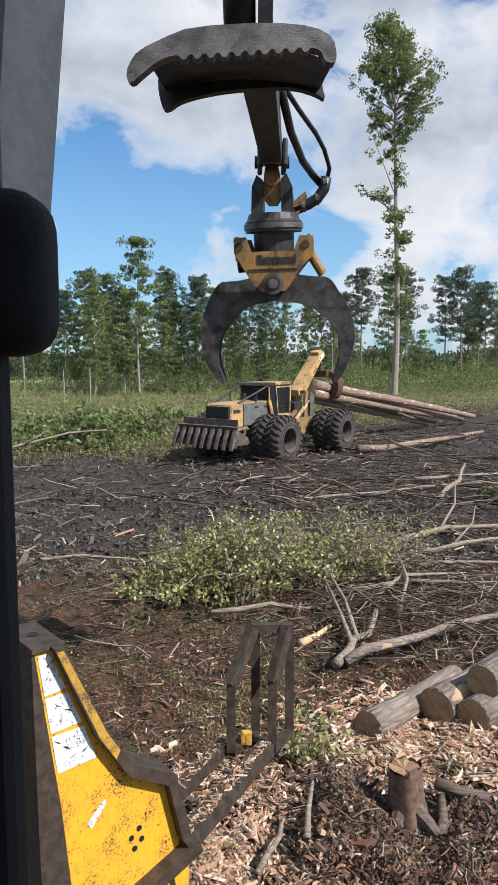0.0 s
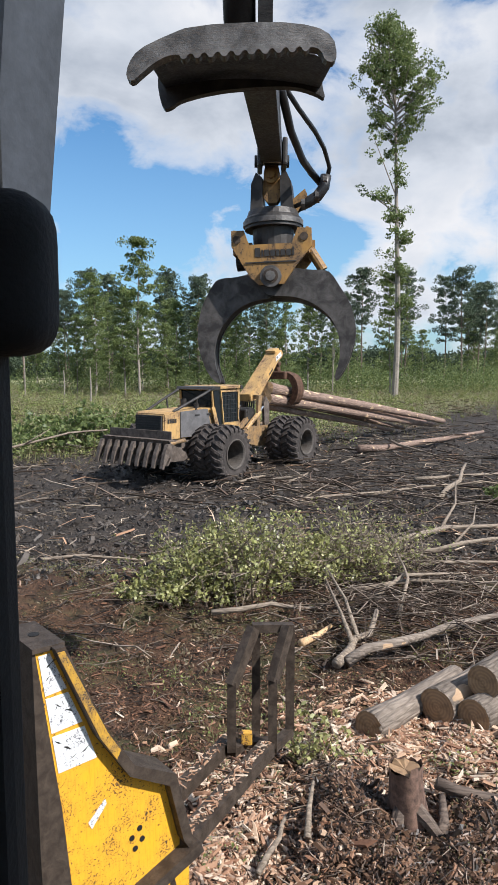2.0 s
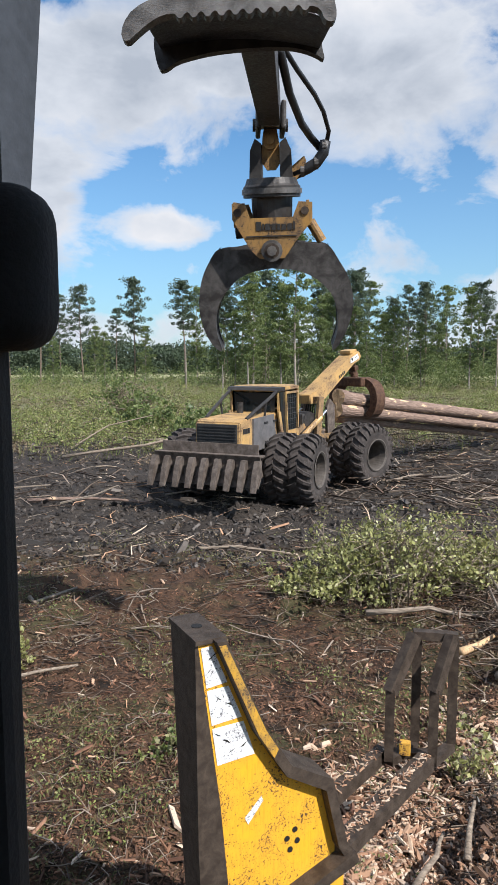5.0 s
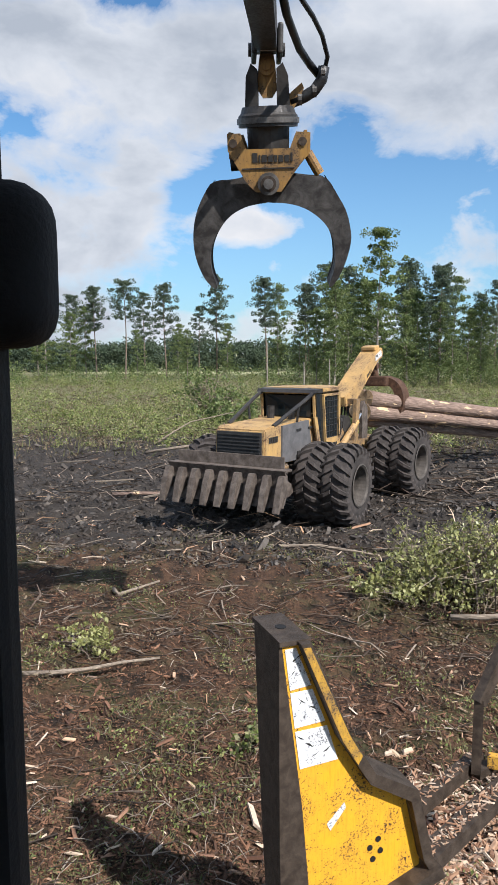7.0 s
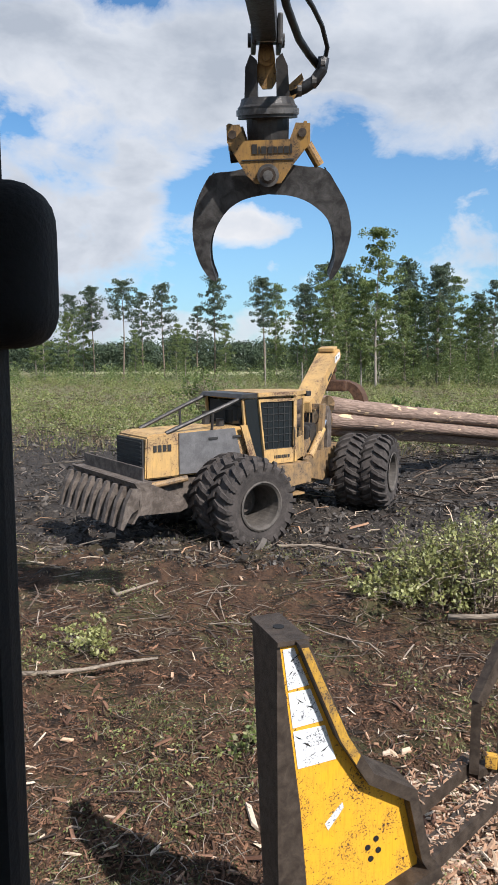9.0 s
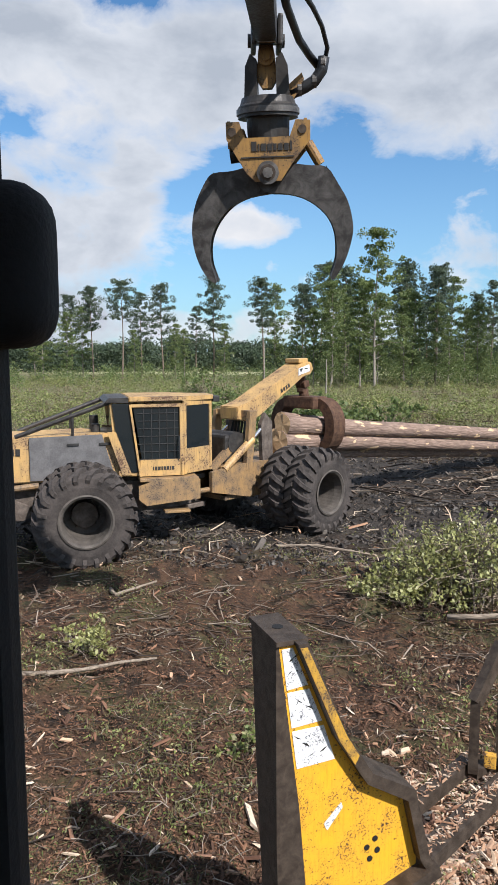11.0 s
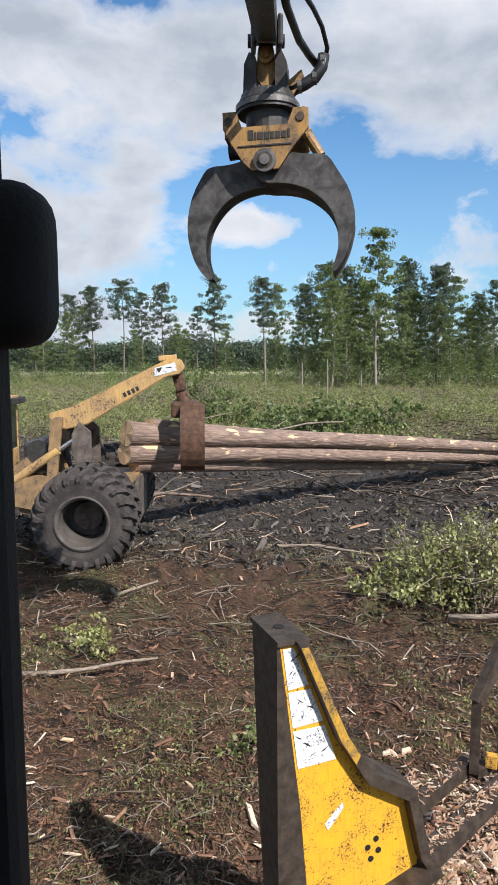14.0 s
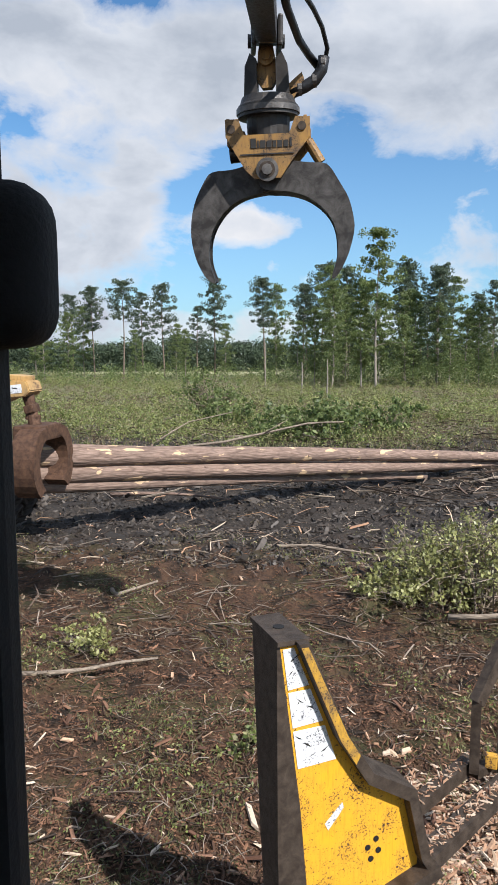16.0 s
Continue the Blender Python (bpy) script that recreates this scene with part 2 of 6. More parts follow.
RIM = m_plain("mud_caked_rim", (0.075, 0.063, 0.053), 0.8, 0, 0.4, 6)
DARK = m_plain("dark_cab_plastic", (0.003, 0.003, 0.0035), 0.85, 0, 0.3, 20)
PANEL = m_plain("dusty_grey_panel", (0.11, 0.105, 0.105), 0.6, 0, 0.35, 4)
DUSTED = m_plain("dusty_dark_arm", (0.042, 0.048, 0.058), 0.7, 0, 0.35, 4)
GRILLE = m_plain("black_grille", (0.02, 0.019, 0.018), 0.7, 0, 0.4, 8)
STICKER = m_paint("scratched_white_reflector", (0.72, 0.73, 0.74), (0.60, 0.60, 0.60), 0.6, 3.5, (0.10, 0.10, 0.11))
INK = m_plain("dark_lettering", (0.02, 0.018, 0.016), 0.6, 0, 0.2, 20)
SPLINTER = m_island("pale_splinters", [(0.62, 0.46, 0.32), (0.72, 0.58, 0.44), (0.48, 0.28, 0.16), (0.66, 0.40, 0.26)])
SOIL = m_ground()
CHIP = m_island("fresh_wood_chips", [(0.22, 0.11, 0.065), (0.38, 0.22, 0.135), (0.54, 0.39, 0.27), (0.70, 0.57, 0.44), (0.17, 0.082, 0.05), (0.46, 0.28, 0.17)])
LITTER = m_island("bark_litter", [(0.035, 0.020, 0.013), (0.12, 0.062, 0.037), (0.27, 0.14, 0.082), (0.065, 0.040, 0.027), (0.17, 0.088, 0.05), (0.05, 0.045, 0.022)])
BARKSLAB = m_island("red_bark_slabs", [(0.10, 0.05, 0.032), (0.24, 0.12, 0.07), (0.36, 0.20, 0.125), (0.16, 0.08, 0.05), (0.07, 0.042, 0.03)])
CLOD = m_island("mud_clods", [(0.018, 0.015, 0.013), (0.05, 0.042, 0.036), (0.13, 0.108, 0.09), (0.03, 0.025, 0.022), (0.08, 0.066, 0.055)], 0.6, 0.0, 0.4)
TWIG = m_island("grey_twigs", [(0.07, 0.05, 0.038), (0.18, 0.135, 0.10), (0.40, 0.33, 0.26), (0.14, 0.095, 0.068), (0.05, 0.038, 0.03), (0.08, 0.055, 0.04), (0.03, 0.024, 0.02)])
BRANCH = m_bark("pale_branch_bark", (0.15, 0.115, 0.085), (0.35, 0.28, 0.21))
LOGBARK = m_bark("pine_log_bark", (0.145, 0.092, 0.068), (0.32, 0.225, 0.175), (0.60, 0.42, 0.25), 11)
PILEBARK = m_bark("grey_log_bark", (0.12, 0.092, 0.072), (0.30, 0.245, 0.195), (0.46, 0.31, 0.19), 15)
CUT = m_cutwood("sawn_pine", (0.66, 0.45, 0.25), (0.45, 0.25, 0.12))
OLDCUT = m_cutwood("weathered_sawn_end", (0.30, 0.19, 0.10), (0.15, 0.085, 0.05))
TRUNK = m_bark("pine_trunk_bark", (0.13, 0.09, 0.065), (0.27, 0.21, 0.165), None, 9)
PALETRUNK = m_bark("grey_trunk_bark", (0.19, 0.16, 0.13), (0.36, 0.32, 0.27), None, 9)
LEAF = m_island("broad_leaves", [(0.085, 0.125, 0.042), (0.16, 0.21, 0.068), (0.26, 0.31, 0.11), (0.11, 0.155, 0.058)], 0.5, 0.45, 0.45)
BUSHLEAF = m_island("pale_bush_leaves", [(0.10, 0.10, 0.03), (0.27, 0.27, 0.085), (0.58, 0.57, 0.26), (0.17, 0.165, 0.055), (0.46, 0.48, 0.17)], 0.4, 0.34, 0.6)
NEEDLE = m_island("pine_needles", [(0.055, 0.082, 0.055), (0.095, 0.13, 0.082), (0.145, 0.185, 0.115), (0.075, 0.105, 0.07)], 0.65, 0.35)
SCRUB = m_island("scrub_leaves", [(0.11, 0.15, 0.042), (0.22, 0.27, 0.075), (0.34, 0.37, 0.115), (0.38, 0.33, 0.18), (0.15, 0.20, 0.058), (0.28, 0.23, 0.13)], 0.5, 0.36, 0.45)
GRASS = m_island("dry_grass", [(0.13, 0.14, 0.055), (0.20, 0.19, 0.09), (0.09, 0.12, 0.035), (0.26, 0.22, 0.12)], 0.7, 0.25)
DEAD = m_island("dead_leaves", [(0.10, 0.07, 0.045), (0.20, 0.15, 0.095), (0.28, 0.22, 0.15), (0.14, 0.12, 0.07)], 0.8, 0.2)
FARLEAF = m_island("far_wood_leaves", [(0.05, 0.075, 0.045), (0.065, 0.095, 0.055), (0.085, 0.115, 0.068), (0.06, 0.08, 0.055)], 0.8, 0.2)
GLASS, _g = material("tinted_window")
finish(_g, (0.012, 0.016, 0.018), 0.08, 0.0, spec=0.6)


# ======== mesh helpers ========
def mesh_of(name, bm, mat, smooth=False):
    me = bpy.data.meshes.new(name)
    bm.normal_update()
    bm.to_mesh(me)
    bm.free()
    me.materials.append(mat)
    if smooth:
        me.polygons.foreach_set("use_smooth", [True] * len(me.polygons))
    return me


def part(name, bm, mat, parent=None, label="", smooth=False, m=None):
    ob = new(name, mesh_of(name, bm, mat, smooth))
    ob.parent = parent
    if m is not None:
        ob.matrix_basis = m
    return tagged(ob, label)


def thing(name, label, category, group="", m=None, kind=""):
    ob = tagged(new(name), label, category, group, kind)
    if m is not None:
        ob.matrix_basis = m
    return ob


def rounded(poly, times=1, closed=True):
    """An outline with its corners cut off, again and again."""
    for _ in range(times):
        out = [] if closed else [poly[0]]
        k = len(poly)
        for i in range(k if closed else k - 1):
            a, b = poly[i], poly[(i + 1) % k]
            out.append((a[0] * 0.75 + b[0] * 0.25, a[1] * 0.75 + b[1] * 0.25))
            out.append((a[0] * 0.25 + b[0] * 0.75, a[1] * 0.25 + b[1] * 0.75))
        poly = out if closed else out + [poly[-1]]
    return poly


def box(bm, size, at, turn=None, bevel=0.0, taper=None, seg=2):
    r = bmesh.ops.create_cube(bm, size=1.0)
    vs = r["verts"]
    for v in vs:
        top = v.co.z > 0
        v.co = Vector((v.co.x * size[0], v.co.y * size[1], v.co.z * size[2]))
        if taper and top:
            v.co.x *= taper[0]
            v.co.y *= taper[1]
    if bevel:
        es = list({e for v in vs for e in v.link_edges})
        r2 = bmesh.ops.bevel(bm, geom=es, offset=bevel, segments=seg, affect="EDGES", profile=0.6)
        vs = list({v for f_ in r2["faces"] for v in f_.verts} | {v for v in vs if v.is_valid})
    mt = Matrix.Translation(at) @ (turn or Matrix())
    bmesh.ops.transform(bm, matrix=mt, verts=vs)
    return vs


def tube(bm, pts, radii, seg=8, cap=True):
    """A round bar through points."""
    pts = [Vector(p) for p in pts]
    if not hasattr(radii, "__len__"):
        radii = [radii] * len(pts)
    rings, up = [], None
    for i, p in enumerate(pts):
        d = (pts[min(i + 1, len(pts) - 1)] - pts[max(i - 1, 0)]).normalized()
        if up is None:
            up = d.orthogonal().normalized()
        up = (up - d * up.dot(d)).normalized()
        side = d.cross(up)
        rings.append([bm.verts.new(p + (up * math.cos(a) + side * math.sin(a)) * radii[i]) for a in (2 * math.pi * k / seg for k in range(seg))])
    for a, b in zip(rings, rings[1:]):
        for k in range(seg):
            bm.faces.new((a[k], a[(k + 1) % seg], b[(k + 1) % seg], b[k]))
    if cap:
        bm.faces.new(rings[0][::-1])
        bm.faces.new(rings[-1])


def plate(bm, poly, y0, y1, axis="y"):
    """A flat plate of outline poly (x, z), from y0 to y1. axis x: the outline is (y, z) and the thickness runs in x."""
    def at(u, w, t):
        return (u, t, w) if axis == "y" else (t, u, w)
    a = [bm.verts.new(at(u, w, y0)) for u, w in poly]
    b = [bm.verts.new(at(u, w, y1)) for u, w in poly]
    k = len(poly)
    fs = [bm.faces.new(a), bm.faces.new(b[::-1])]
    fs += [bm.faces.new((a[i], b[i], b[(i + 1) % k], a[(i + 1) % k])) for i in range(k)]
    bmesh.ops.recalc_face_normals(bm, faces=fs)


def beam(bm, a, b, w, h, w2=None, h2=None):
    """A square bar from a to b, w wide and h high."""
    a, b = Vector(a), Vector(b)
    d = (b - a).normalized()
    side = d.cross(Vector((0, 0, 1)))
    side = side.normalized() if side.length > 1e-4 else Vector((1, 0, 0))
    up = side.cross(d)
    q = []
    for p, ww, hh in ((a, w, h), (b, w2 or w, h2 or h)):
        q.append([bm.verts.new(p + side * sx * ww / 2 + up * sz * hh / 2) for sx, sz in ((-1, -1), (1, -1), (1, 1), (-1, 1))])
    fs = [bm.faces.new(q[0][::-1]), bm.faces.new(q[1])]
    fs += [bm.faces.new((q[0][i], q[0][(i + 1) % 4], q[1][(i + 1) % 4], q[1][i])) for i in range(4)]
    bmesh.ops.recalc_face_normals(bm, faces=fs)


def raw(name, verts, faces, mat, label="", category="", kind="stuff", parent=None):
    """One object of very many loose pieces, from arrays."""
    me = bpy.data.meshes.new(name)
    me.from_pydata(np.asarray(verts).tolist(), [], np.asarray(faces).tolist())
    me.materials.append(mat)
    ob = new(name, me)
    ob.parent = parent
    return tagged(ob, label, category, "", kind)


RNG = np.random.default_rng(7)


# ======== the ground ========
_WAVES = [(random.uniform(0, 6.28), 2 * math.pi / lam, random.uniform(0, 6.28), amp)
          for lam, amp in ((9, 0.05), (6.1, 0.05), (4.2, 0.04), (2.7, 0.03), (1.9, 0.03), (1.3, 0.026), (0.9, 0.028), (0.62, 0.029), (0.43, 0.026), (0.31, 0.021))
          for _ in range(2)]


def lie(x, y):
    """Height of the ground."""
    x, y = np.asarray(x, float), np.asarray(y, float)
    z = np.zeros(np.broadcast(x, y).shape)
    for a, k, ph, amp in _WAVES:
        z = z + amp * 0.6 * np.sin(k * (x * math.cos(a) + y * math.sin(a)) + ph + 0.8 * np.sin(0.7 * k * (x * math.sin(a) - y * math.cos(a))))
    # the heap of root-bound soil beside the stump
    z = z + 0.30 * np.exp(-((x - 0.80) / 0.34) ** 2 - ((y - 5.55) / 0.62) ** 2) + 0.14 * np.exp(-((x - 1.9) / 0.5) ** 2 - ((y - 5.2) / 0.3) ** 2)
    # berms pushed up along the edge of the mud
    d = y - (13.0 + 0.15 * x + 0.5 * np.sin(x * 0.9))
    z = z + 0.10 * np.exp(-(d / 0.5) ** 2) - 0.07 * np.exp(-((d - 1.2) / 0.5) ** 2)
    return z - 0.02


def build_ground():
    az = list(np.radians(np.arange(62, 134, 0.28))) + list(np.radians(np.arange(134, 422, 4.0)))
    rad = [0.0] + list(2.0 * 1.021 ** np.arange(0, 190)) + list(110 * 1.08 ** np.arange(1, 42))
    verts = [(0.0, 0.0, 0.0)]
    na = len(az)
    ca, sa = np.cos(az), np.sin(az)
    rows = []
    for r in rad[1:]:
        x, y = r * ca, r * sa
        fade = 1.0 if r < 60 else max(0.0, 1 - (r - 60) / 60)
        rows.append(np.stack([x, y, lie(x, y) * fade], 1))
    verts = np.vstack([np.zeros((1, 3)), *rows])
    faces = [(0, 1 + i, 1 + (i + 1) % na) for i in range(na)]
    me = bpy.data.meshes.new("ground")
    for j in range(len(rad) - 2):
        a, b = 1 + j * na, 1 + (j + 1) * na
        faces += [(a + i, b + i, b + (i + 1) % na, a + (i + 1) % na) for i in range(na)]
    me.from_pydata(verts.tolist(), [], faces)
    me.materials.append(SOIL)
    me.polygons.foreach_set("use_smooth", [True] * len(me.polygons))
    tagged(new("ground", me), "churned black mud and brown litter of a logged clearing", "ground", "", "structure")


build_ground()


# ======== the loader: cab corner, boom with heel, hanging grapple ========
def build_cab():
    cab = thing("loader_cab", "dark corner post of a log loader cab", "loader cab")
    base = part("turntable", _turntable(), DARKSTEEL, cab, "round slewing base")
    bm = bmesh.new()
    e = EYE
    box(bm, (0.08, 0.05, 2.4), (e.x - 0.2085, e.y + 0.5, 3.0), None, 0.015)
    part("corner_post", bm, DARK, cab)
    bm = bmesh.new()
    box(bm, (0.08, 0.07, 0.110), (e.x - 0.172, e.y + 0.5, 3.858), None, 0.032, None, 6)
    part("wiper_motor_housing", bm, DARK, cab, "rounded black plastic housing", True)
    bm = bmesh.new()
    box(bm, (1.5, 1.5, 0.06), (e.x + 0.35, e.y - 0.45, 2.3), None, 0.01)
    part("cab_floor", bm, DARK, cab)
    bm = bmesh.new()
    box(bm, (1.5, 1.4, 0.06), (e.x + 0.35, e.y - 0.45, 4.35), None, 0.01)
    part("cab_roof", bm, DARK, cab)
    bm = bmesh.new()
    box(bm, (1.5, 0.06, 2.0), (e.x + 0.35, e.y - 1.2, 3.32), None, 0.01)
    part("cab_back", bm, DARK, cab)
    return cab


def _turntable():
    bm = bmesh.new()
    tube(bm, [(0, 0, -0.2), (0, 0, 2.3)], 0.55, 20)
    return bm


HEEL_Y0, HEEL_Y1 = 3.7, 4.5
PIN = Vector((0.235, 7.55, 1.99))     # where the grapple hangs, in the boom's space


def build_boom():
    """Space of the boom: origin at the eye, x to the right, y ahead."""
    boom = thing("loader_boom", "dark steel loader boom with a toothed heel rest", "loader boom")
    # near plate of the heel with its row of teeth
    top = [(-0.60, 1.37), (-0.59, 1.43), (-0.54, 1.50), (-0.41, 1.56), (-0.28, 1.61), (0.11, 1.63), (0.32, 1.61), (0.41, 1.56), (0.43, 1.47), (0.41, 1.44), (0.37, 1.45), (0.35, 1.50)]
    low = []
    x = 0.30
    while x > -0.36:
        z = 1.515 - 0.04 * (0.3 - x) / 0.66
        low += [(x, z), (x - 0.014, z - 0.022), (x - 0.034, z - 0.022), (x - 0.048, z)]
        x -= 0.066
    low += [(-0.40, 1.47), (-0.46, 1.44), (-0.53, 1.385), (-0.57, 1.35)]
    bm = bmesh.new()
    plate(bm, rounded(top + low, 1), HEEL_Y0, HEEL_Y0 + 0.07)
    part("heel_plate", bm, STEEL, boom, "worn grey heel plate with teeth")
    far = [(-0.52, 1.49), (-0.47, 1.49), (-0.41, 1.54), (-0.20, 1.59), (0.0, 1.61), (0.26, 1.62), (0.40, 1.58), (0.46, 1.54), (0.43, 1.63), (0.44, 1.81), (0.13, 1.84), (-0.47, 1.80), (-0.55, 1.68)]
    bm = bmesh.new()
    plate(bm, rounded(far, 2), HEEL_Y1, HEEL_Y1 + 0.06)
    part("heel_plate", bm, DARKSTEEL, boom)
    # web between the two plates
    bm = bmesh.new()
    xs = np.linspace(-0.5, 0.42, 15)
    a, b = [], []
    for k, xx in enumerate(xs):
        bow = 1 - ((xx + 0.04) / 0.5) ** 2
        a.append(bm.verts.new((xx, HEEL_Y0 + 0.07, 1.46 + 0.09 * bow)))
        b.append(bm.verts.new((xx, HEEL_Y1, 1.60 + 0.06 * bow)))
    for k in range(len(xs) - 1):
        bm.faces.new((a[k], a[k + 1], b[k + 1], b[k]))
    bmesh.ops.solidify(bm, geom=bm.faces[:], thickness=0.03)
    part("heel_web", bm, DARKSTEEL, boom)
    # stick: a tapering box from the heel out to the grapple's pin
    bm = bmesh.new()
    beam(bm, (0.06, 4.55, 1.80), (0.23, 7.50, 2.06), 0.20, 0.34, 0.20, 0.24)
    part("stick", bm, DARKSTEEL, boom, "long dark box-section stick")
    bm = bmesh.new()
    for sx in (-0.12, 0.12):
        box(bm, (0.05, 0.42, 0.26), (0.23 + sx, 7.47, 2.02), None, 0.02)
        tube(bm, [(0.23 + sx * 0.9, 7.55, 1.99), (0.23 + sx * 1.45, 7.55, 1.99)], 0.06, 12)
    part("stick_head", bm, DARKSTEEL, boom)
    bm = bmesh.new()
    box(bm, (0.15, 0.03, 0.012), (0.235, 7.30, 1.92), None, 0.003)
    part("wear_strip", bm, CHROME, boom, "bright rubbed strip")
    # main boom coming down to the heel from above
    bm = bmesh.new()
    tube(bm, [(-0.05, 4.25, 1.80), (-0.07, 4.0, 2.6)], [0.088, 0.10], 16)
    part("main_boom", bm, DARKSTEEL, boom, "", True)
    bm = bmesh.new()
    beam(bm, (-0.07, 4.05, 2.5), (-0.55, 1.3, 3.5), 0.30, 0.42)
    beam(bm, (-0.55, 1.3, 3.5), (-0.62, -0.30, -1.55), 0.36, 0.45)
    part("boom_root", bm, DARKSTEEL, boom, "bent root of the boom on the slewing base")
    bm = bmesh.new()
    beam(bm, (0.09, 4.25, 1.80), (0.09, 4.0, 2.6), 0.08, 0.14)
    part("boom_cylinder", bm, DARKSTEEL, boom)
    bm = bmesh.new()
    tube(bm, [(0.27, 6.0, 2.17), (0.42, 6.4, 2.12), (0.60, 6.8, 2.05), (0.72, 7.2, 2.02), (0.80, 7.45, 1.91), (0.78, 7.55, 1.78)], 0.022, 8)
    part("hydraulic_hose", bm, RUBBER, boom, "", True)
    bm = bmesh.new()
    tube(bm, [(0.25, 5.9, 2.10), (0.36, 6.5, 1.97), (0.50, 7.0, 1.86), (0.62, 7.45, 1.86), (0.74, 7.55, 1.76)], 0.036, 8)
    part("hydraulic_hose", bm, RUBBER, boom, "", True)
    bm = bmesh.new()
    tube(bm, [PIN + Vector((0, 0, 0.03)), PIN + Vector((0, 0, -0.15))], [0.05, 0.042], 12)
    box(bm, (0.13, 0.11, 0.10), PIN, None, 0.02)
    part("hanger_link", bm, OCHRE, boom, "yellow-brown hanger link")
    # lift arm beside the cab
    bm = bmesh.new()
    beam(bm, (-0.555, 1.6, 0.1), (-0.43, 1.55, 1.2), 0.18, 0.12)
    arm = part("lift_arm", bm, DUSTED, boom, "grey dusty lift arm beside the cab")
    return boom, arm




def build_grapple():
    """Hangs from its origin. x to the right, y away."""
    g = thing("log_grapple", "worn two-tine log grapple with ochre body", "grapple")
    bm = bmesh.new()
    tube(bm, [(0, -0.10, -0.16), (0, 0.10, -0.16)], 0.075, 14)
    tube(bm, [(0, -0.13, -0.16), (0, 0.13, -0.16)], 0.035, 12)
    part("link_pin", bm, OCHRE, g)
    for sx in (-1, 1):
        bm = bmesh.new()
        plate(bm, [(sx * 0.09, -0.58), (sx * 0.22, -0.58), (sx * 0.20, -0.24), (sx * 0.15, -0.13), (sx * 0.09, -0.18)], -0.12, 0.12)
        part("yoke", bm, DARKSTEEL, g)
    bm = bmesh.new()
    plate(bm, rounded([(-0.05, 0.02), (0.05, 0.02), (0.085, -0.16), (0.09, -0.42), (-0.09, -0.42), (-0.085, -0.16)]), -0.055, 0.055)
    part("link_plate", bm, OCHRE, g, "worn hanging link")
    bm = bmesh.new()
    plate(bm, [(0.20, -0.40), (0.33, -0.30), (0.35, -0.35), (0.30, -0.46), (0.22, -0.56)], -0.05, 0.05)
    part("hose_bracket", bm, OCHRE, g)
    bm = bmesh.new()
    tube(bm, [(0, 0, -0.50), (0, 0, -0.56), (0, 0, -0.58), (0, 0, -0.68)], [0.25, 0.27, 0.29, 0.29], 28)
    part("rotator", bm, DARKSTEEL, g)
    bm = bmesh.new()
    tube(bm, [(0, 0, -0.60), (0, 0, -0.65)], 0.305, 32)
    part("bearing_ring", bm, STEEL, g, "rubbed steel bearing ring")
    bm = bmesh.new()
    tube(bm, [(0, 0, -0.66), (0, 0, -0.97)], [0.21, 0.20], 20)
    part("gear_housing", bm, DARKSTEEL, g)
    # two body plates with a notch round the rotator
    body = [(-0.40, 0.46), (-0.27, 0.46), (-0.22, 0.31), (0.22, 0.31), (0.28, 0.46), (0.42, 0.45), (0.42, 0.27), (0.25, 0.07), (0.13, -0.10), (-0.13, -0.10), (-0.22, -0.01), (-0.40, 0.30)]
    body = [(u * 0.96, w * 0.95 - 1.17) for u, w in body]
    for y0, y1 in ((-0.30, -0.265), (0.265, 0.30)):
        bm = bmesh.new()
        plate(bm, body, y0, y1)
        p = part("body_plate", bm, OCHRE, g, "worn yellow body plate")
        if y0 < 0:
            bm = bmesh.new()
            xx = -0.15
            for wd, hh in ((0.05, 0.085), (0.015, 0.065), (0.05, 0.065), (0.045, 0.06), (0.03, 0.06), (0.045, 0.06), (0.045, 0.06), (0.02, 0.08)):
                box(bm, (wd, 0.006, hh), (xx + wd / 2, y0 - 0.004, -0.995 + hh / 2))
                xx += wd + 0.012
            part("lettering", bm, INK, p, "dark lettering as plain bars")
            bm = bmesh.new()
            box(bm, (0.50, 0.01, 0.012), (0.0, y0 - 0.005, -1.05))
            part("weld_seam", bm, DARKSTEEL, p)
            for xx in (-0.33, 0.33):
                bm = bmesh.new()
                tube(bm, [(xx, y0 - 0.012, -0.82), (xx, y0 + 0.01, -0.82)], 0.04, 12)
                part("bolt_boss", bm, BROWNSTEEL, p)
    for sx in (-1, 1):
        bm = bmesh.new()
        box(bm, (0.03, 0.54, 0.24), (sx * 0.36, 0, -0.84), None, 0.005)
        part("body_end_plate", bm, OCHRE, g)
    bm = bmesh.new()
    tube(bm, [(0.0, -0.34, -1.19), (0.0, 0.34, -1.19)], 0.075, 18)
    pin = part("main_pin", bm, BROWNSTEEL, g)
    bm = bmesh.new()
    tube(bm, [(0.0, -0.335, -1.19), (0.0, -0.31, -1.19)], 0.105, 20)
    tube(bm, [(0.0, -0.36, -1.19), (0.0, -0.34, -1.19)], 0.05, 8)
    part("pin_collar", bm, STEEL, pin)
    bm = bmesh.new()
    tube(bm, [(-0.38, 0, -1.0), (0.2, 0, -0.96)], 0.075, 14)
    part("close_cylinder", bm, DARKSTEEL, g)
    bm = bmesh.new()
    tube(bm, [(0.38, -0.1, -0.92), (0.50, -0.1, -1.12)], 0.05, 12)
    part("cylinder_rod", bm, OCHRE, g)
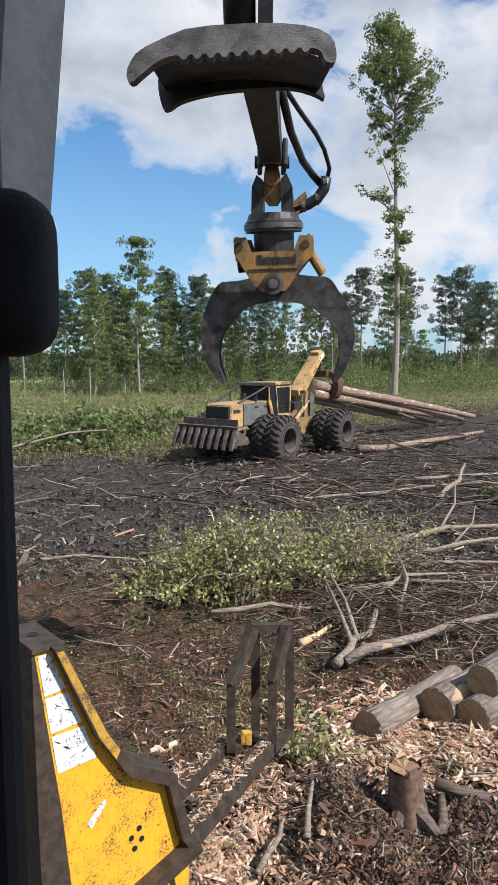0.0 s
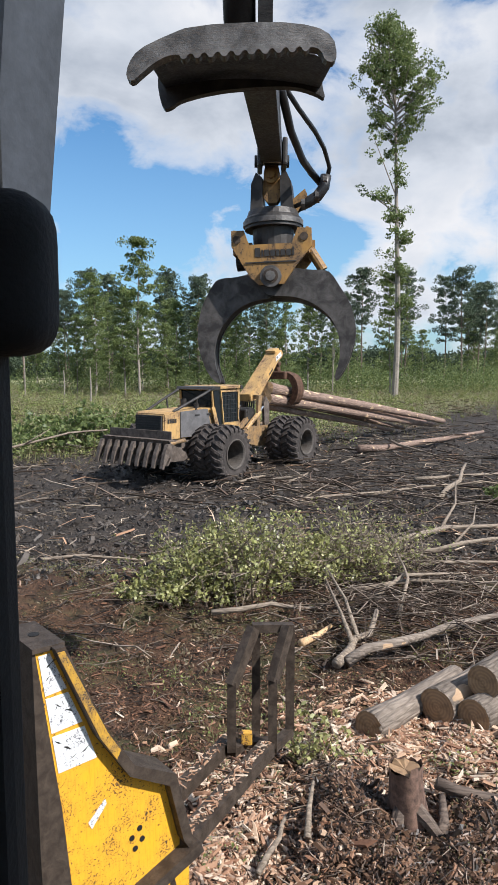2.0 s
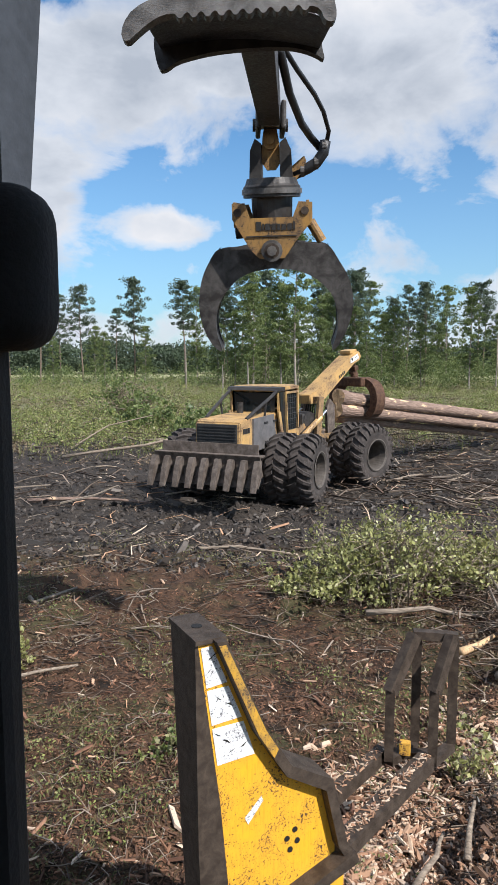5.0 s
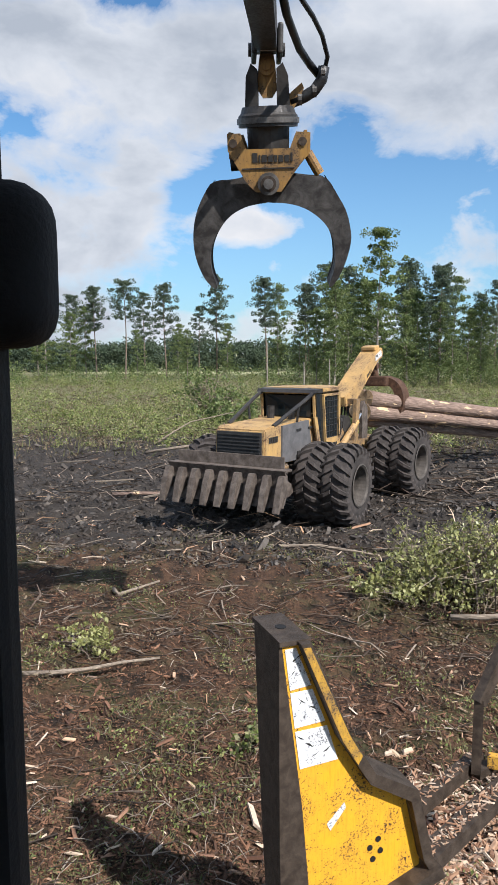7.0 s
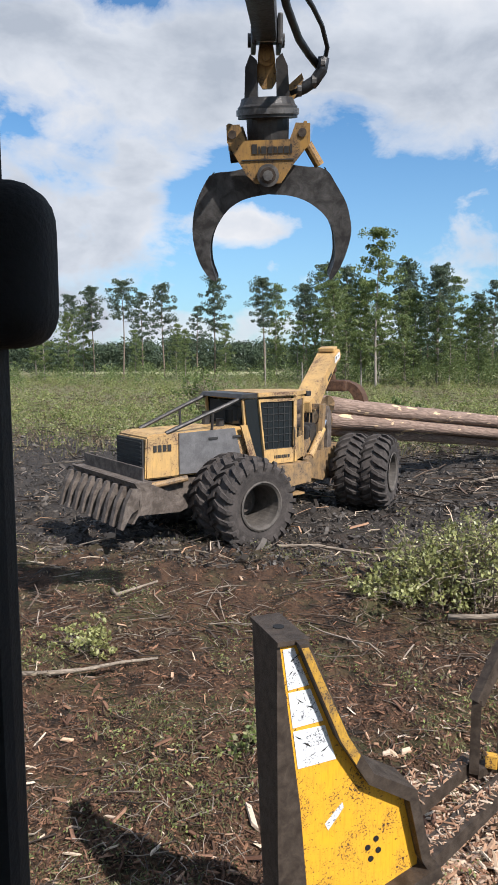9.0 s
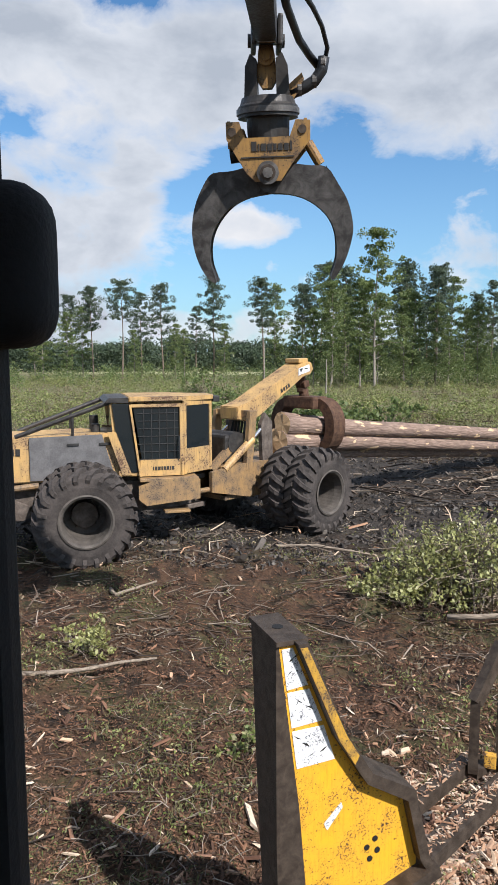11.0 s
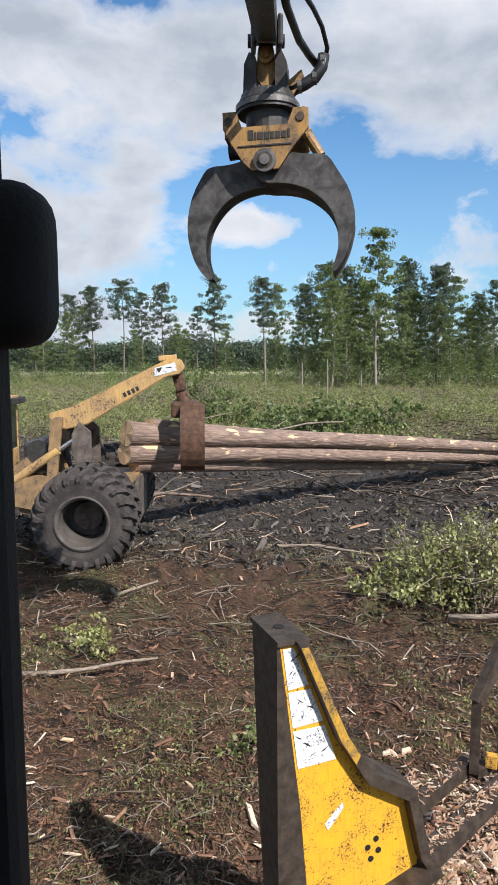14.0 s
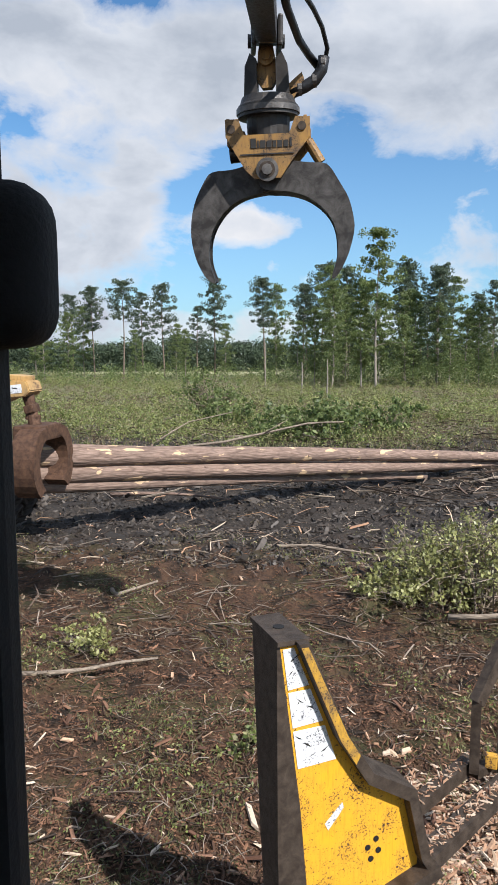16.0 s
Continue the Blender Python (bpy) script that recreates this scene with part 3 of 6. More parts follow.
    # tines: curved plates with a web along the back
    left = [(0.10, 0.07), (-0.17, 0.10), (-0.36, 0.04), (-0.57, 0.04), (-0.64, -0.05), (-0.755, -0.28), (-0.80, -0.515), (-0.80, -0.72), (-0.755, -0.925), (-0.685, -1.08), (-0.597, -1.17), (-0.565, -1.15),
            (-0.62, -0.98), (-0.63, -0.85), (-0.62, -0.71), (-0.573, -0.565), (-0.48, -0.42), (-0.363, -0.305), (-0.2, -0.23), (0.06, -0.20), (0.12, -0.06)]
    right = [(-0.10, 0.07), (0.12, 0.12), (0.40, 0.06), (0.575, 0.06), (0.68, -0.135), (0.778, -0.31), (0.825, -0.53), (0.83, -0.66), (0.778, -0.88), (0.708, -1.05), (0.63, -1.165), (0.60, -1.14),
             (0.667, -0.94), (0.667, -0.77), (0.65, -0.62), (0.59, -0.48), (0.49, -0.365), (0.357, -0.268), (0.18, -0.21), (-0.06, -0.20), (-0.12, -0.06)]
    for nm, poly, layers in (("left", left, ((-0.13, -0.09), (0.09, 0.13))), ("right", right, ((-0.235, -0.195), (0.195, 0.235)))):
        bm = bmesh.new()
        for y0, y1 in layers:
            plate(bm, [(u * 0.98, w * 0.88 - 1.19) for u, w in rounded(poly, 2)], y0, y1)
        tine = part("tine", bm, TINESTEEL, g, "curved worn steel tine")
        bm = bmesh.new()
        w0 = layers[0][1]
        for line, inset in ((poly[3:11], 0.02), (poly[11:20], -0.015)):
            ring = []
            for u, w in rounded(line, 2, False):
                u2 = u * (1 - inset) * 0.98
                ring.append((bm.verts.new((u2, w0, w * 0.88 - 1.19)), bm.verts.new((u2, -w0, w * 0.88 - 1.19))))
            for p, q in zip(ring, ring[1:]):
                bm.faces.new((p[0], p[1], q[1], q[0]))
        bmesh.ops.solidify(bm, geom=bm.faces[:], thickness=0.025)
        part("tine_web", bm, TINESTEEL, tine)
    bm = bmesh.new()
    tube(bm, [(0.54, 0.0, -0.17), (0.52, 0, -0.28), (0.45, 0, -0.37), (0.36, 0, -0.42), (0.22, 0, -0.47)], 0.056, 12)
    part("hose_sleeve", bm, RUBBER, g, "thick black hose sleeve", True)
    for a in ((0.53, 0, -0.22), (0.45, 0, -0.37), (0.31, 0, -0.435)):
        bm = bmesh.new()
        tube(bm, [(a[0] - 0.02, -0.0, a[2]), (a[0] + 0.02, 0.0, a[2])], 0.064, 12)
        part("hose_clamp", bm, STEEL, g)
    return g


# ======== the loader's yellow side frame, rails and cradle ========
def narrow(bm):
    """Draws the far side of the column in towards its foot."""
    for v in bm.verts:
        if v.co.y > 0.1:
            v.co.y += 0.055 - 0.085 * (2.37 - v.co.z)


def build_side_frame():
    """Local: x along the plate, y towards the viewer's side, z up; origin below the top front corner."""
    n = Vector((0.6283, -0.778, 0))
    u = Vector((0.778, 0.6283, 0))
    m = Matrix(((u.x, -n.x, 0, -1.06), (u.y, -n.y, 0, 3.43), (0, 0, 1, 0), (0, 0, 0, 1)))
    # here y points away from the viewer
    fr = thing("side_frame", "yellow steel side frame with white reflectors and brown flanges", "machine frame", "", m)
    face = [(0, 2.37), (0.075, 2.39), (0.30, 1.85), (0.48, 1.57), (0.73, 1.42), (0.82, 1.05), (0.90, 0.92), (0.90, 0.45), (0.20, 0.45), (0.16, 1.04), (0.12, 1.48)]
    bm = bmesh.new()
    plate(bm, face, 0.0, 0.03)
    fp = part("face_plate", bm, BRIGHT, fr, "scratched bright yellow plate")
    # dark column side and back
    bm = bmesh.new()
    plate(bm, [(0, 2.37), (0.12, 1.48), (0.16, 1.04), (0.20, 0.45), (0.02, 0.45), (-0.005, 1.3), (-0.015, 2.37)], 0.0, 0.29)
    narrow(bm)
    part("column", bm, BROWNSTEEL, fr, "dark brown box column")
    bm = bmesh.new()
    plate(bm, [(0.0, 2.36), (0.09, 2.36), (0.32, 1.84), (0.50, 1.57), (0.50, 0.45), (0.02, 0.45)], 0.26, 0.29)
    narrow(bm)
    part("back_plate", bm, BROWNSTEEL, fr)
    bm = bmesh.new()
    plate(bm, [(-0.02, 2.37), (0.15, 2.37), (0.15, 2.395), (-0.02, 2.395)], -0.02, 0.36)
    cap_ = part("top_cap", bm, BROWNSTEEL, fr, "brown cap plate with a hole")
    bm = bmesh.new()
    tube(bm, [(0.065, 0.17, 2.385), (0.065, 0.17, 2.399)], 0.03, 12)
    part("lifting_hole", bm, DARK, cap_)
    # flange along the sloping edge
    bm = bmesh.new()
    edge = [(0.075, 2.39), (0.30, 1.85), (0.48, 1.57), (0.73, 1.42), (0.82, 1.05), (0.90, 0.92)]
    t = 0.055
    off = [(0.075 + t, 2.39), (0.30 + t, 1.87), (0.48 + 0.03, 1.625), (0.73 + 0.045, 1.475), (0.82 + t, 1.07), (0.90 + t, 0.93)]
    plate(bm, edge + off[::-1], -0.07, 0.16)
    part("edge_flange", bm, BROWNSTEEL, fr, "brown worn edge flange")
    bm = bmesh.new()
    plate(bm, [(0.085, 2.37), (0.31, 1.845), (0.40, 1.70), (0.425, 1.745), (0.30 + t - 0.006, 1.87), (0.075 + t - 0.006, 2.37)], -0.074, -0.07)
    part("flange_paint", bm, RUBBED, fr, "rubbed yellow paint on the flange")
    # reflectors
    for z0, z1 in ((2.345, 2.13), (2.115, 1.925), (1.905, 1.70)):
        bm = bmesh.new()

        def lft(z):
            return 0.012 + (2.37 - z) * 0.135

        def rgt(z):
            return 0.068 + (2.37 - z) * 0.42 if z > 1.85 else 0.29 + (1.85 - z) * 0.3
        plate(bm, [(lft(z0), z0), (rgt(z0) * 0.96, z0 + 0.004), (rgt(z1) * 0.95, z1 + 0.012), (lft(z1), z1)], -0.004, 0.0)
        ref = part("reflector", bm, STICKER, fp, "scratched white reflector")
        rs = random.Random(int(z0 * 100))
        for _ in range(4):
            xa, za = lft(z0) + (rgt(z1) * 0.9 - lft(z0)) * rs.uniform(0.2, 0.7), rs.uniform(z1 + 0.05, z0 - 0.04)
            dx, dz, w = rs.uniform(-0.05, 0.06), rs.uniform(-0.05, 0.05), rs.uniform(0.003, 0.007)
            bm = bmesh.new()
            plate(bm, [(xa, za), (xa + dx * 0.6, za + dz * 0.4 + w), (xa + dx, za + dz), (xa + dx * 0.5, za + dz * 0.4 - w)], -0.0055, -0.004)
            part("scratch", bm, INK, ref)
    bm = bmesh.new()
    plate(bm, [(0.26, 1.36), (0.36, 1.46), (0.37, 1.43), (0.28, 1.32)], -0.004, 0.0)
    part("torn_decal", bm, STICKER, fp, "torn white decal")
    for x, z in ((0.52, 1.16), (0.57, 1.20), (0.585, 1.13), (0.54, 1.09)):
        bm = bmesh.new()
        tube(bm, [(x, -0.004, z), (x, 0.01, z)], 0.017, 10)
        part("bolt_hole", bm, DARK, fp)
    bm = bmesh.new()
    beam(bm, (0.20, -0.05, 0.72), (0.93, -0.05, 0.98), 0.10, 0.07)
    part("cross_bar", bm, BROWNSTEEL, fr)
    bm = bmesh.new()
    beam(bm, (0.72, -0.10, 0.86), (0.80, -0.14, 0.45), 0.08, 0.03)
    part("brace", bm, BROWNSTEEL, fr)
    # foot to the ground
    bm = bmesh.new()
    box(bm, (0.55, 0.22, 0.60), (0.42, 0.12, 0.22), None, 0.01)
    part("foot", bm, BROWNSTEEL, fr)
    return fr


def build_cradle():
    """Two rails that lead from the side frame out to a small upright cradle."""
    cr = thing("saw_cradle", "brown steel rails with a small upright cradle", "cradle")
    for a, b in (((-0.40, 3.95, 0.97), (0.13, 5.04, 0.97)), ((-0.62, 4.18, 0.97), (-0.12, 5.20, 0.97))):
        bm = bmesh.new()
        beam(bm, a, b, 0.12 if a[0] > -0.5 else 0.085, 0.10)
        part("rail", bm, BROWNSTEEL, cr, "chip-covered brown rail")
    legs = [(-0.13, 5.00), (0.17, 5.06), (0.05, 5.27), (0.31, 5.30)]
    for a, b in ((legs[0], legs[2]), (legs[1], legs[3])):
        bm = bmesh.new()
        beam(bm, (a[0], a[1], 0.96), (b[0], b[1], 0.96), 0.07, 0.06)
        part("foot_bar", bm, BROWNSTEEL, cr)
    bm = bmesh.new()
    beam(bm, (-0.13, 5.12, 0.955), (0.25, 5.18, 0.955), 0.07, 0.05)
    part("cross_bar", bm, BROWNSTEEL, cr)
    for i, (x, y) in enumerate(legs):
        bm = bmesh.new()
        beam(bm, (x, y, 0.97), (x, y, 1.50 if i < 2 else 1.80), 0.065, 0.055)
        part("leg", bm, BROWNSTEEL, cr)
    for (x0, y0), (x1, y1) in ((legs[0], legs[2]), (legs[1], legs[3])):
        bm = bmesh.new()
        beam(bm, (x0, y0, 1.47), (x1 - 0.02, y1 - 0.06, 1.82), 0.065, 0.095)
        part("sloping_arm", bm, BROWNSTEEL, cr)
    bm = bmesh.new()
    beam(bm, (0.02, 5.24, 1.815), (0.33, 5.27, 1.805), 0.07, 0.06)
    part("top_bar", bm, BROWNSTEEL, cr)
    bm = bmesh.new()
    box(bm, (0.08, 0.05, 0.10), (-0.02, 5.08, 1.03), None, 0.008)
    part("guide_block", bm, YELLOW, cr, "yellow guide block")
    return cr


CAB = build_cab()
BOOM, LIFTARM = build_boom()
GRAPPLE = build_grapple()
build_side_frame()
build_cradle()


# ======== the skidder ========
FRONT_AXLE, REAR_AXLE, WHEEL_R = 2.2, 2.11, 0.93
PIVOT, HANG, REST = Vector((-1.35, 0, 2.5)), Vector((-3.72, 0, 3.27)), 22.9     # of the skidder's boom


def lug_mesh(side, width):
    bm = bmesh.new()
    vs = []
    for q, r, da in ((0.04, 0.855, 0.10), (0.30, 0.85, 0.0), (0.53, 0.79, -0.10), (0.555, 0.70, -0.12)):
        for h, ww in ((-0.03, 0.055), (0.075 if q < 0.5 else 0.05, 0.045)):
            for sgn in (-1, 1):
                a = da + sgn * ww
                vs.append(bm.verts.new(((r + h) * math.cos(a), side * q * width + (side * h * 0.5 if q > 0.5 else 0), (r + h) * math.sin(a))))
    for i in range(3):
        b0, b1 = vs[i * 4:i * 4 + 4], vs[i * 4 + 4:i * 4 + 8]
        for x, y in ((0, 1), (1, 3), (3, 2), (2, 0)):
            bm.faces.new((b0[x], b0[y], b1[y], b1[x]))
    bm.faces.new((vs[0], vs[1], vs[3], vs[2]))
    bm.faces.new((vs[12], vs[13], vs[15], vs[14]))
    bmesh.ops.recalc_face_normals(bm, faces=bm.faces[:])
    return mesh_of("tread_lug", bm, TYRE)


def build_wheel(parent, label):
    """A pair of tyres on one hub; y is the axle, the outer side at +y."""
    w = thing("wheel", "", "")
    del_keys = [k for k in w.keys()]
    for k in del_keys:
        del w[k]
    w.parent = parent
    tagged(w, label)
    for yc, width in ((0.62, 0.60), (-0.02, 0.60)):
        bm = bmesh.new()
        seg = 40
        prof = [(0.43, -0.5), (0.62, -0.54), (0.78, -0.52), (0.84, -0.42), (0.865, 0.0), (0.84, 0.42), (0.78, 0.52), (0.62, 0.54), (0.43, 0.5)]
        rings = []
        for k in range(seg):
            a = 2 * math.pi * k / seg
            rings.append([bm.verts.new((r * math.cos(a), yc + q * width, r * math.sin(a))) for r, q in prof])
        for k in range(seg):
            p, q = rings[k], rings[(k + 1) % seg]
            for j in range(len(prof) - 1):
                bm.faces.new((p[j], p[j + 1], q[j + 1], q[j]))
        bmesh.ops.recalc_face_normals(bm, faces=bm.faces[:])
        part("tyre", bm, TYRE, w, "mud-caked lugged tyre")
        # chevron lugs, staggered on the two sides
        for side in (-1, 1):
            me = lug_mesh(side, width)
            for k in range(22):
                lug = new("tread_lug", me)
                lug.parent = w
                lug.matrix_basis = pose(0, yc, 0, 0, 360 * (k + (0.5 if side > 0 else 0)) / 22, 0)
    bm = bmesh.new()
    seg = 32
    prof = [(0.47, 0.94), (0.49, 0.955), (0.46, 0.965), (0.42, 0.93), (0.39, 0.75), (0.385, 0.20), (0.20, 0.16), (0.19, 0.30), (0.0, 0.31)]
    rings = []
    for k in range(seg):
        a = 2 * math.pi * k / seg
        rings.append([bm.verts.new((max(r, 0.001) * math.cos(a), q, r * math.sin(a))) for r, q in prof])
    for k in range(seg):
        p, q = rings[k], rings[(k + 1) % seg]
        for j in range(len(prof) - 1):
            bm.faces.new((p[j], q[j], q[j + 1], p[j + 1]))
    bmesh.ops.recalc_face_normals(bm, faces=bm.faces[:])
    part("rim", bm, RIM, w, "deep muddy steel rim")
    for k in range(10):
        a = 2 * math.pi * k / 10
        bm = bmesh.new()
        tube(bm, [(0.28 * math.cos(a), 0.16, 0.28 * math.sin(a)), (0.28 * math.cos(a), 0.21, 0.28 * math.sin(a))], 0.022, 6)
        part("wheel_nut", bm, MUDSTEEL, w)
    return w


def build_skidder():
    sk = thing("log_skidder", "mud-caked yellow grapple skidder with dual tyres dragging logs", "skidder")

    def P(name, bm, mat, label="", parent=None, smooth=False):
        return part(name, bm, mat, parent or sk, label, smooth)
    # front frame and axle
    bm = bmesh.new()
    box(bm, (3.6, 0.95, 0.55), (1.95, 0, 1.15), None, 0.03)
    plate(bm, [(0.05, 0.85), (0.5, 0.75), (3.3, 0.75), (3.9, 1.0), (3.9, 1.35), (0.05, 1.35)], -0.55, -0.48)
    plate(bm, [(0.05, 0.85), (0.5, 0.75), (3.3, 0.75), (3.9, 1.0), (3.9, 1.35), (0.05, 1.35)], 0.48, 0.55)
    P("front_frame", bm, MUDSTEEL, "mud-caked front frame")
    bm = bmesh.new()
    tube(bm, [(FRONT_AXLE, -1.5, WHEEL_R), (FRONT_AXLE, 1.5, WHEEL_R)], 0.24, 14)
    P("front_axle", bm, MUDSTEEL)
    for sy in (-1, 1):
        bm = bmesh.new()
        plate(bm, [(-0.05, 1.02), (1.0, 0.92), (1.15, 1.05), (1.15, 1.30), (0.9, 1.40), (-0.05, 1.40)], sy * 0.95 - 0.04, sy * 0.95 + 0.04)
        box(bm, (1.15, 0.46, 0.06), (0.55, sy * 0.76, 1.42), None, 0.01)
        box(bm, (0.5, 0.30, 0.05), (0.4, sy * 0.85, 0.78), None, 0.01)
        P("step_box", bm, MUDTAN, "mud-caked step box")
    # hood
    bm = bmesh.new()
    plate(bm, [(1.45, 1.40), (1.45, 2.32), (3.72, 2.28), (3.86, 2.22), (3.90, 1.40)], -0.62, 0.62)
    bmesh.ops.bevel(bm, geom=bm.edges[:], offset=0.03, segments=2, affect="EDGES")
    hood = P("engine_hood", bm, TAN, "faded yellow engine hood")
    bm = bmesh.new()
    box(bm, (0.04, 1.10, 0.72), (3.905, 0, 1.82), None, 0.01)
    for k in range(9):
        box(bm, (0.03, 1.04, 0.025), (3.93, 0, 1.52 + k * 0.075))
    P("grille", bm, GRILLE, "black radiator grille", hood)
    for sy in (-1, 1):
        bm = bmesh.new()
        plate(bm, [(1.56, 1.42), (1.80, 2.30), (3.15, 2.27), (3.15, 1.45)], sy * 0.64 - 0.02, sy * 0.64 + 0.02)
        P("side_panel", bm, PANEL, "dusty grey engine side panel", hood)
        for xx in (1.75, 2.35):
            for dx, dz, zz in ((0.22, 0.05, 2.12), (0.15, 0.11, 1.58)):
                bm = bmesh.new()
                box(bm, (dx, 0.02, dz), (xx, sy * 0.672, zz), None, 0.005)
                P("panel_latch", bm, GRILLE, "", hood)
        bm = bmesh.new()
        xx = 3.32
        for wd in (0.08, 0.08, 0.08, 0.07):
            box(bm, (wd, 0.012, 0.13), (xx + wd / 2, sy * 0.632, 2.0))
            xx += wd + 0.03
        P("model_lettering", bm, INK, "dark lettering as plain bars", hood)
    for yy, h in ((-0.3, 0.35), (0.25, 0.22)):
        bm = bmesh.new()
        tube(bm, [(1.9, yy, 2.2), (1.9, yy, 2.25 + h)], 0.09, 12)
        P("exhaust_stack", bm, DARKSTEEL)
    # cab
    cab = P("cab", _cab_shell(), TAN, "yellow cab with tinted windows")
    cab.matrix_basis = pose(-0.17, 0, 0.05)
    bm = bmesh.new()
    plate(bm, [(0.42, 2.97), (1.46, 2.97), (1.46, 2.87), (0.42, 2.88)], -0.80, 0.80)
    bmesh.ops.bevel(bm, geom=bm.edges[:], offset=0.015, segments=2, affect="EDGES")
    slab(bm, [(0.43, -0.79), (0.43, 0.79), (-0.30, 0.30), (-0.30, -0.30)], 2.88, 2.965)
    P("roof", bm, TAN, "dusty yellow roof", cab)
    bm = bmesh.new()
    plate(bm, [(1.47, 2.96), (1.84, 2.95), (1.92, 2.87), (1.47, 2.86)], -0.78, 0.78)
    P("roof_guard", bm, DARKSTEEL, "dark front roof guard", cab)
    for sy in (-1, 1):
        bm = bmesh.new()
        plate(bm, [(0.50, 1.74), (1.22, 1.74), (1.38, 2.77), (0.50, 2.77)], sy * 0.752 - 0.008, sy * 0.752 + 0.008)
        P("door_window", bm, GLASS, "tinted window with a mesh guard", cab)
        bm = bmesh.new()
        plate(bm, [(1.30, 1.50), (1.44, 1.50), (1.72, 2.30), (1.78, 2.84), (1.46, 2.84)], sy * 0.752 - 0.008, sy * 0.752 + 0.008)
        P("front_side_window", bm, GLASS, "", cab)
        for a, b, wd in (((0.44, 1.42), (0.44, 2.82), 0.08), ((1.26, 1.42), (1.44, 2.82), 0.08), ((0.44, 1.58), (1.26, 1.58), 0.32), ((0.44, 2.80), (1.42, 2.80), 0.06)):
            bm = bmesh.new()
            beam(bm, (a[0], sy * 0.775, a[1]), (b[0], sy * 0.775, b[1]), 0.04, wd) if a[0] != b[0] and a[1] == b[1] else beam(bm, (a[0], sy * 0.775, a[1]), (b[0], sy * 0.775, b[1]), wd, 0.04)
            P("door_frame", bm, TAN, "", cab)
        bm = bmesh.new()
        for k in range(7):
            box(bm, (0.80, 0.012, 0.012), (0.90, sy * 0.768, 1.75 + k * 0.15))
        for k in range(5):
            box(bm, (0.012, 0.012, 1.1), (0.58 + k * 0.15, sy * 0.768, 2.18))
        P("mesh_guard", bm, GRILLE, "", cab)
        bm = bmesh.new()
        tube(bm, [(0.50, sy * 0.83, 1.75), (0.50, sy * 0.86, 1.85), (0.50, sy * 0.86, 2.1), (0.50, sy * 0.83, 2.2)], 0.015, 6)
        P("grab_handle", bm, GRILLE, "", cab)
        bm = bmesh.new()
        # slanting rear quarter with its own window
        turn = Matrix.Rotation(sy * math.atan2(0.5, 0.65), 4, "Z")
        bm = bmesh.new()
        box(bm, (0.82, 0.04, 0.50), (0.075, sy * 0.50, 1.68), turn, 0.008)
        box(bm, (0.82, 0.04, 0.10), (0.075, sy * 0.50, 2.83), turn, 0.008)
        box(bm, (0.07, 0.06, 1.46), (0.38, sy * 0.735, 2.15), turn, 0.008)
        box(bm, (0.07, 0.06, 1.46), (-0.23, sy * 0.265, 2.15), turn, 0.008)
        P("rear_quarter", bm, TAN, "yellow slanting rear quarter", cab)
        bm = bmesh.new()
        box(bm, (0.70, 0.016, 0.86), (0.075, sy * 0.50, 2.355), turn)
        P("quarter_window", bm, GLASS, "", cab)
        bm = bmesh.new()
        xx = 0.60
        for wd in (0.05, 0.02, 0.05, 0.045, 0.03, 0.05, 0.045, 0.025):
            box(bm, (wd, 0.008, 0.07), (xx + wd / 2, sy * 0.80, 1.57))
            xx += wd + 0.015
        P("door_lettering", bm, INK, "dark lettering as plain bars", cab)
        # branch deflector from roof to hood front
        bm = bmesh.new()
        tube(bm, [(1.55, sy * 0.70, 2.96), (2.1, sy * 0.68, 2.76), (3.40, sy * 0.56, 2.28)], 0.045, 8)
        tube(bm, [(2.35, sy * 0.66, 2.66), (2.35, sy * 0.62, 2.27)], 0.03, 8)
        P("branch_guard", bm, DARKSTEEL, "dark branch deflector bar")
    bm = bmesh.new()
    plate(bm, [(-0.60, 2.30), (0.60, 2.30), (0.62, 2.80), (-0.62, 2.80)], 1.745, 1.76, "x")
    P("windscreen", bm, GLASS, "", cab)
    bm = bmesh.new()
    plate(bm, [(-0.23, 1.93), (0.23, 1.93), (0.23, 2.80), (-0.23, 2.80)], -0.255, -0.24, "x")
    P("rear_window", bm, GLASS, "", cab)
    for yy in (0.22, -0.22):
        bm = bmesh.new()
        box(bm, (0.14, 0.22, 0.12), (-0.36, yy, 2.88), None, 0.02)
        P("work_lamp", bm, GRILLE, "", cab)
    # blade
    bm = bmesh.new()
    arc = [(4.62, 0.78), (4.50, 0.95), (4.44, 1.15), (4.46, 1.38), (4.54, 1.52)]
    plate(bm, arc + [(u - 0.05, w) for u, w in arc[::-1]], -1.42, 1.42)
    box(bm, (0.30, 2.84, 0.05), (4.34, 0, 1.50), None, 0.01)
    blade = P("dozer_blade", bm, MUDSTEEL, "muddy blade with rake teeth")
    bm = bmesh.new()
    box(bm, (0.035, 2.6, 0.26), (4.30, 0, 1.64), None, 0.01)
    P("blade_guard", bm, MUDSTEEL, "", blade)
    for k in range(9):
        yy = -1.38 + k * 0.345
        bm = bmesh.new()
        plate(bm, [(4.44, 1.42), (4.60, 1.42), (4.74, 1.15), (4.86, 0.72), (4.80, 0.70), (4.62, 0.98), (4.48, 1.05)], yy - 0.065, yy + 0.065)
        P("rake_tooth", bm, MUDSTEEL, "", blade)
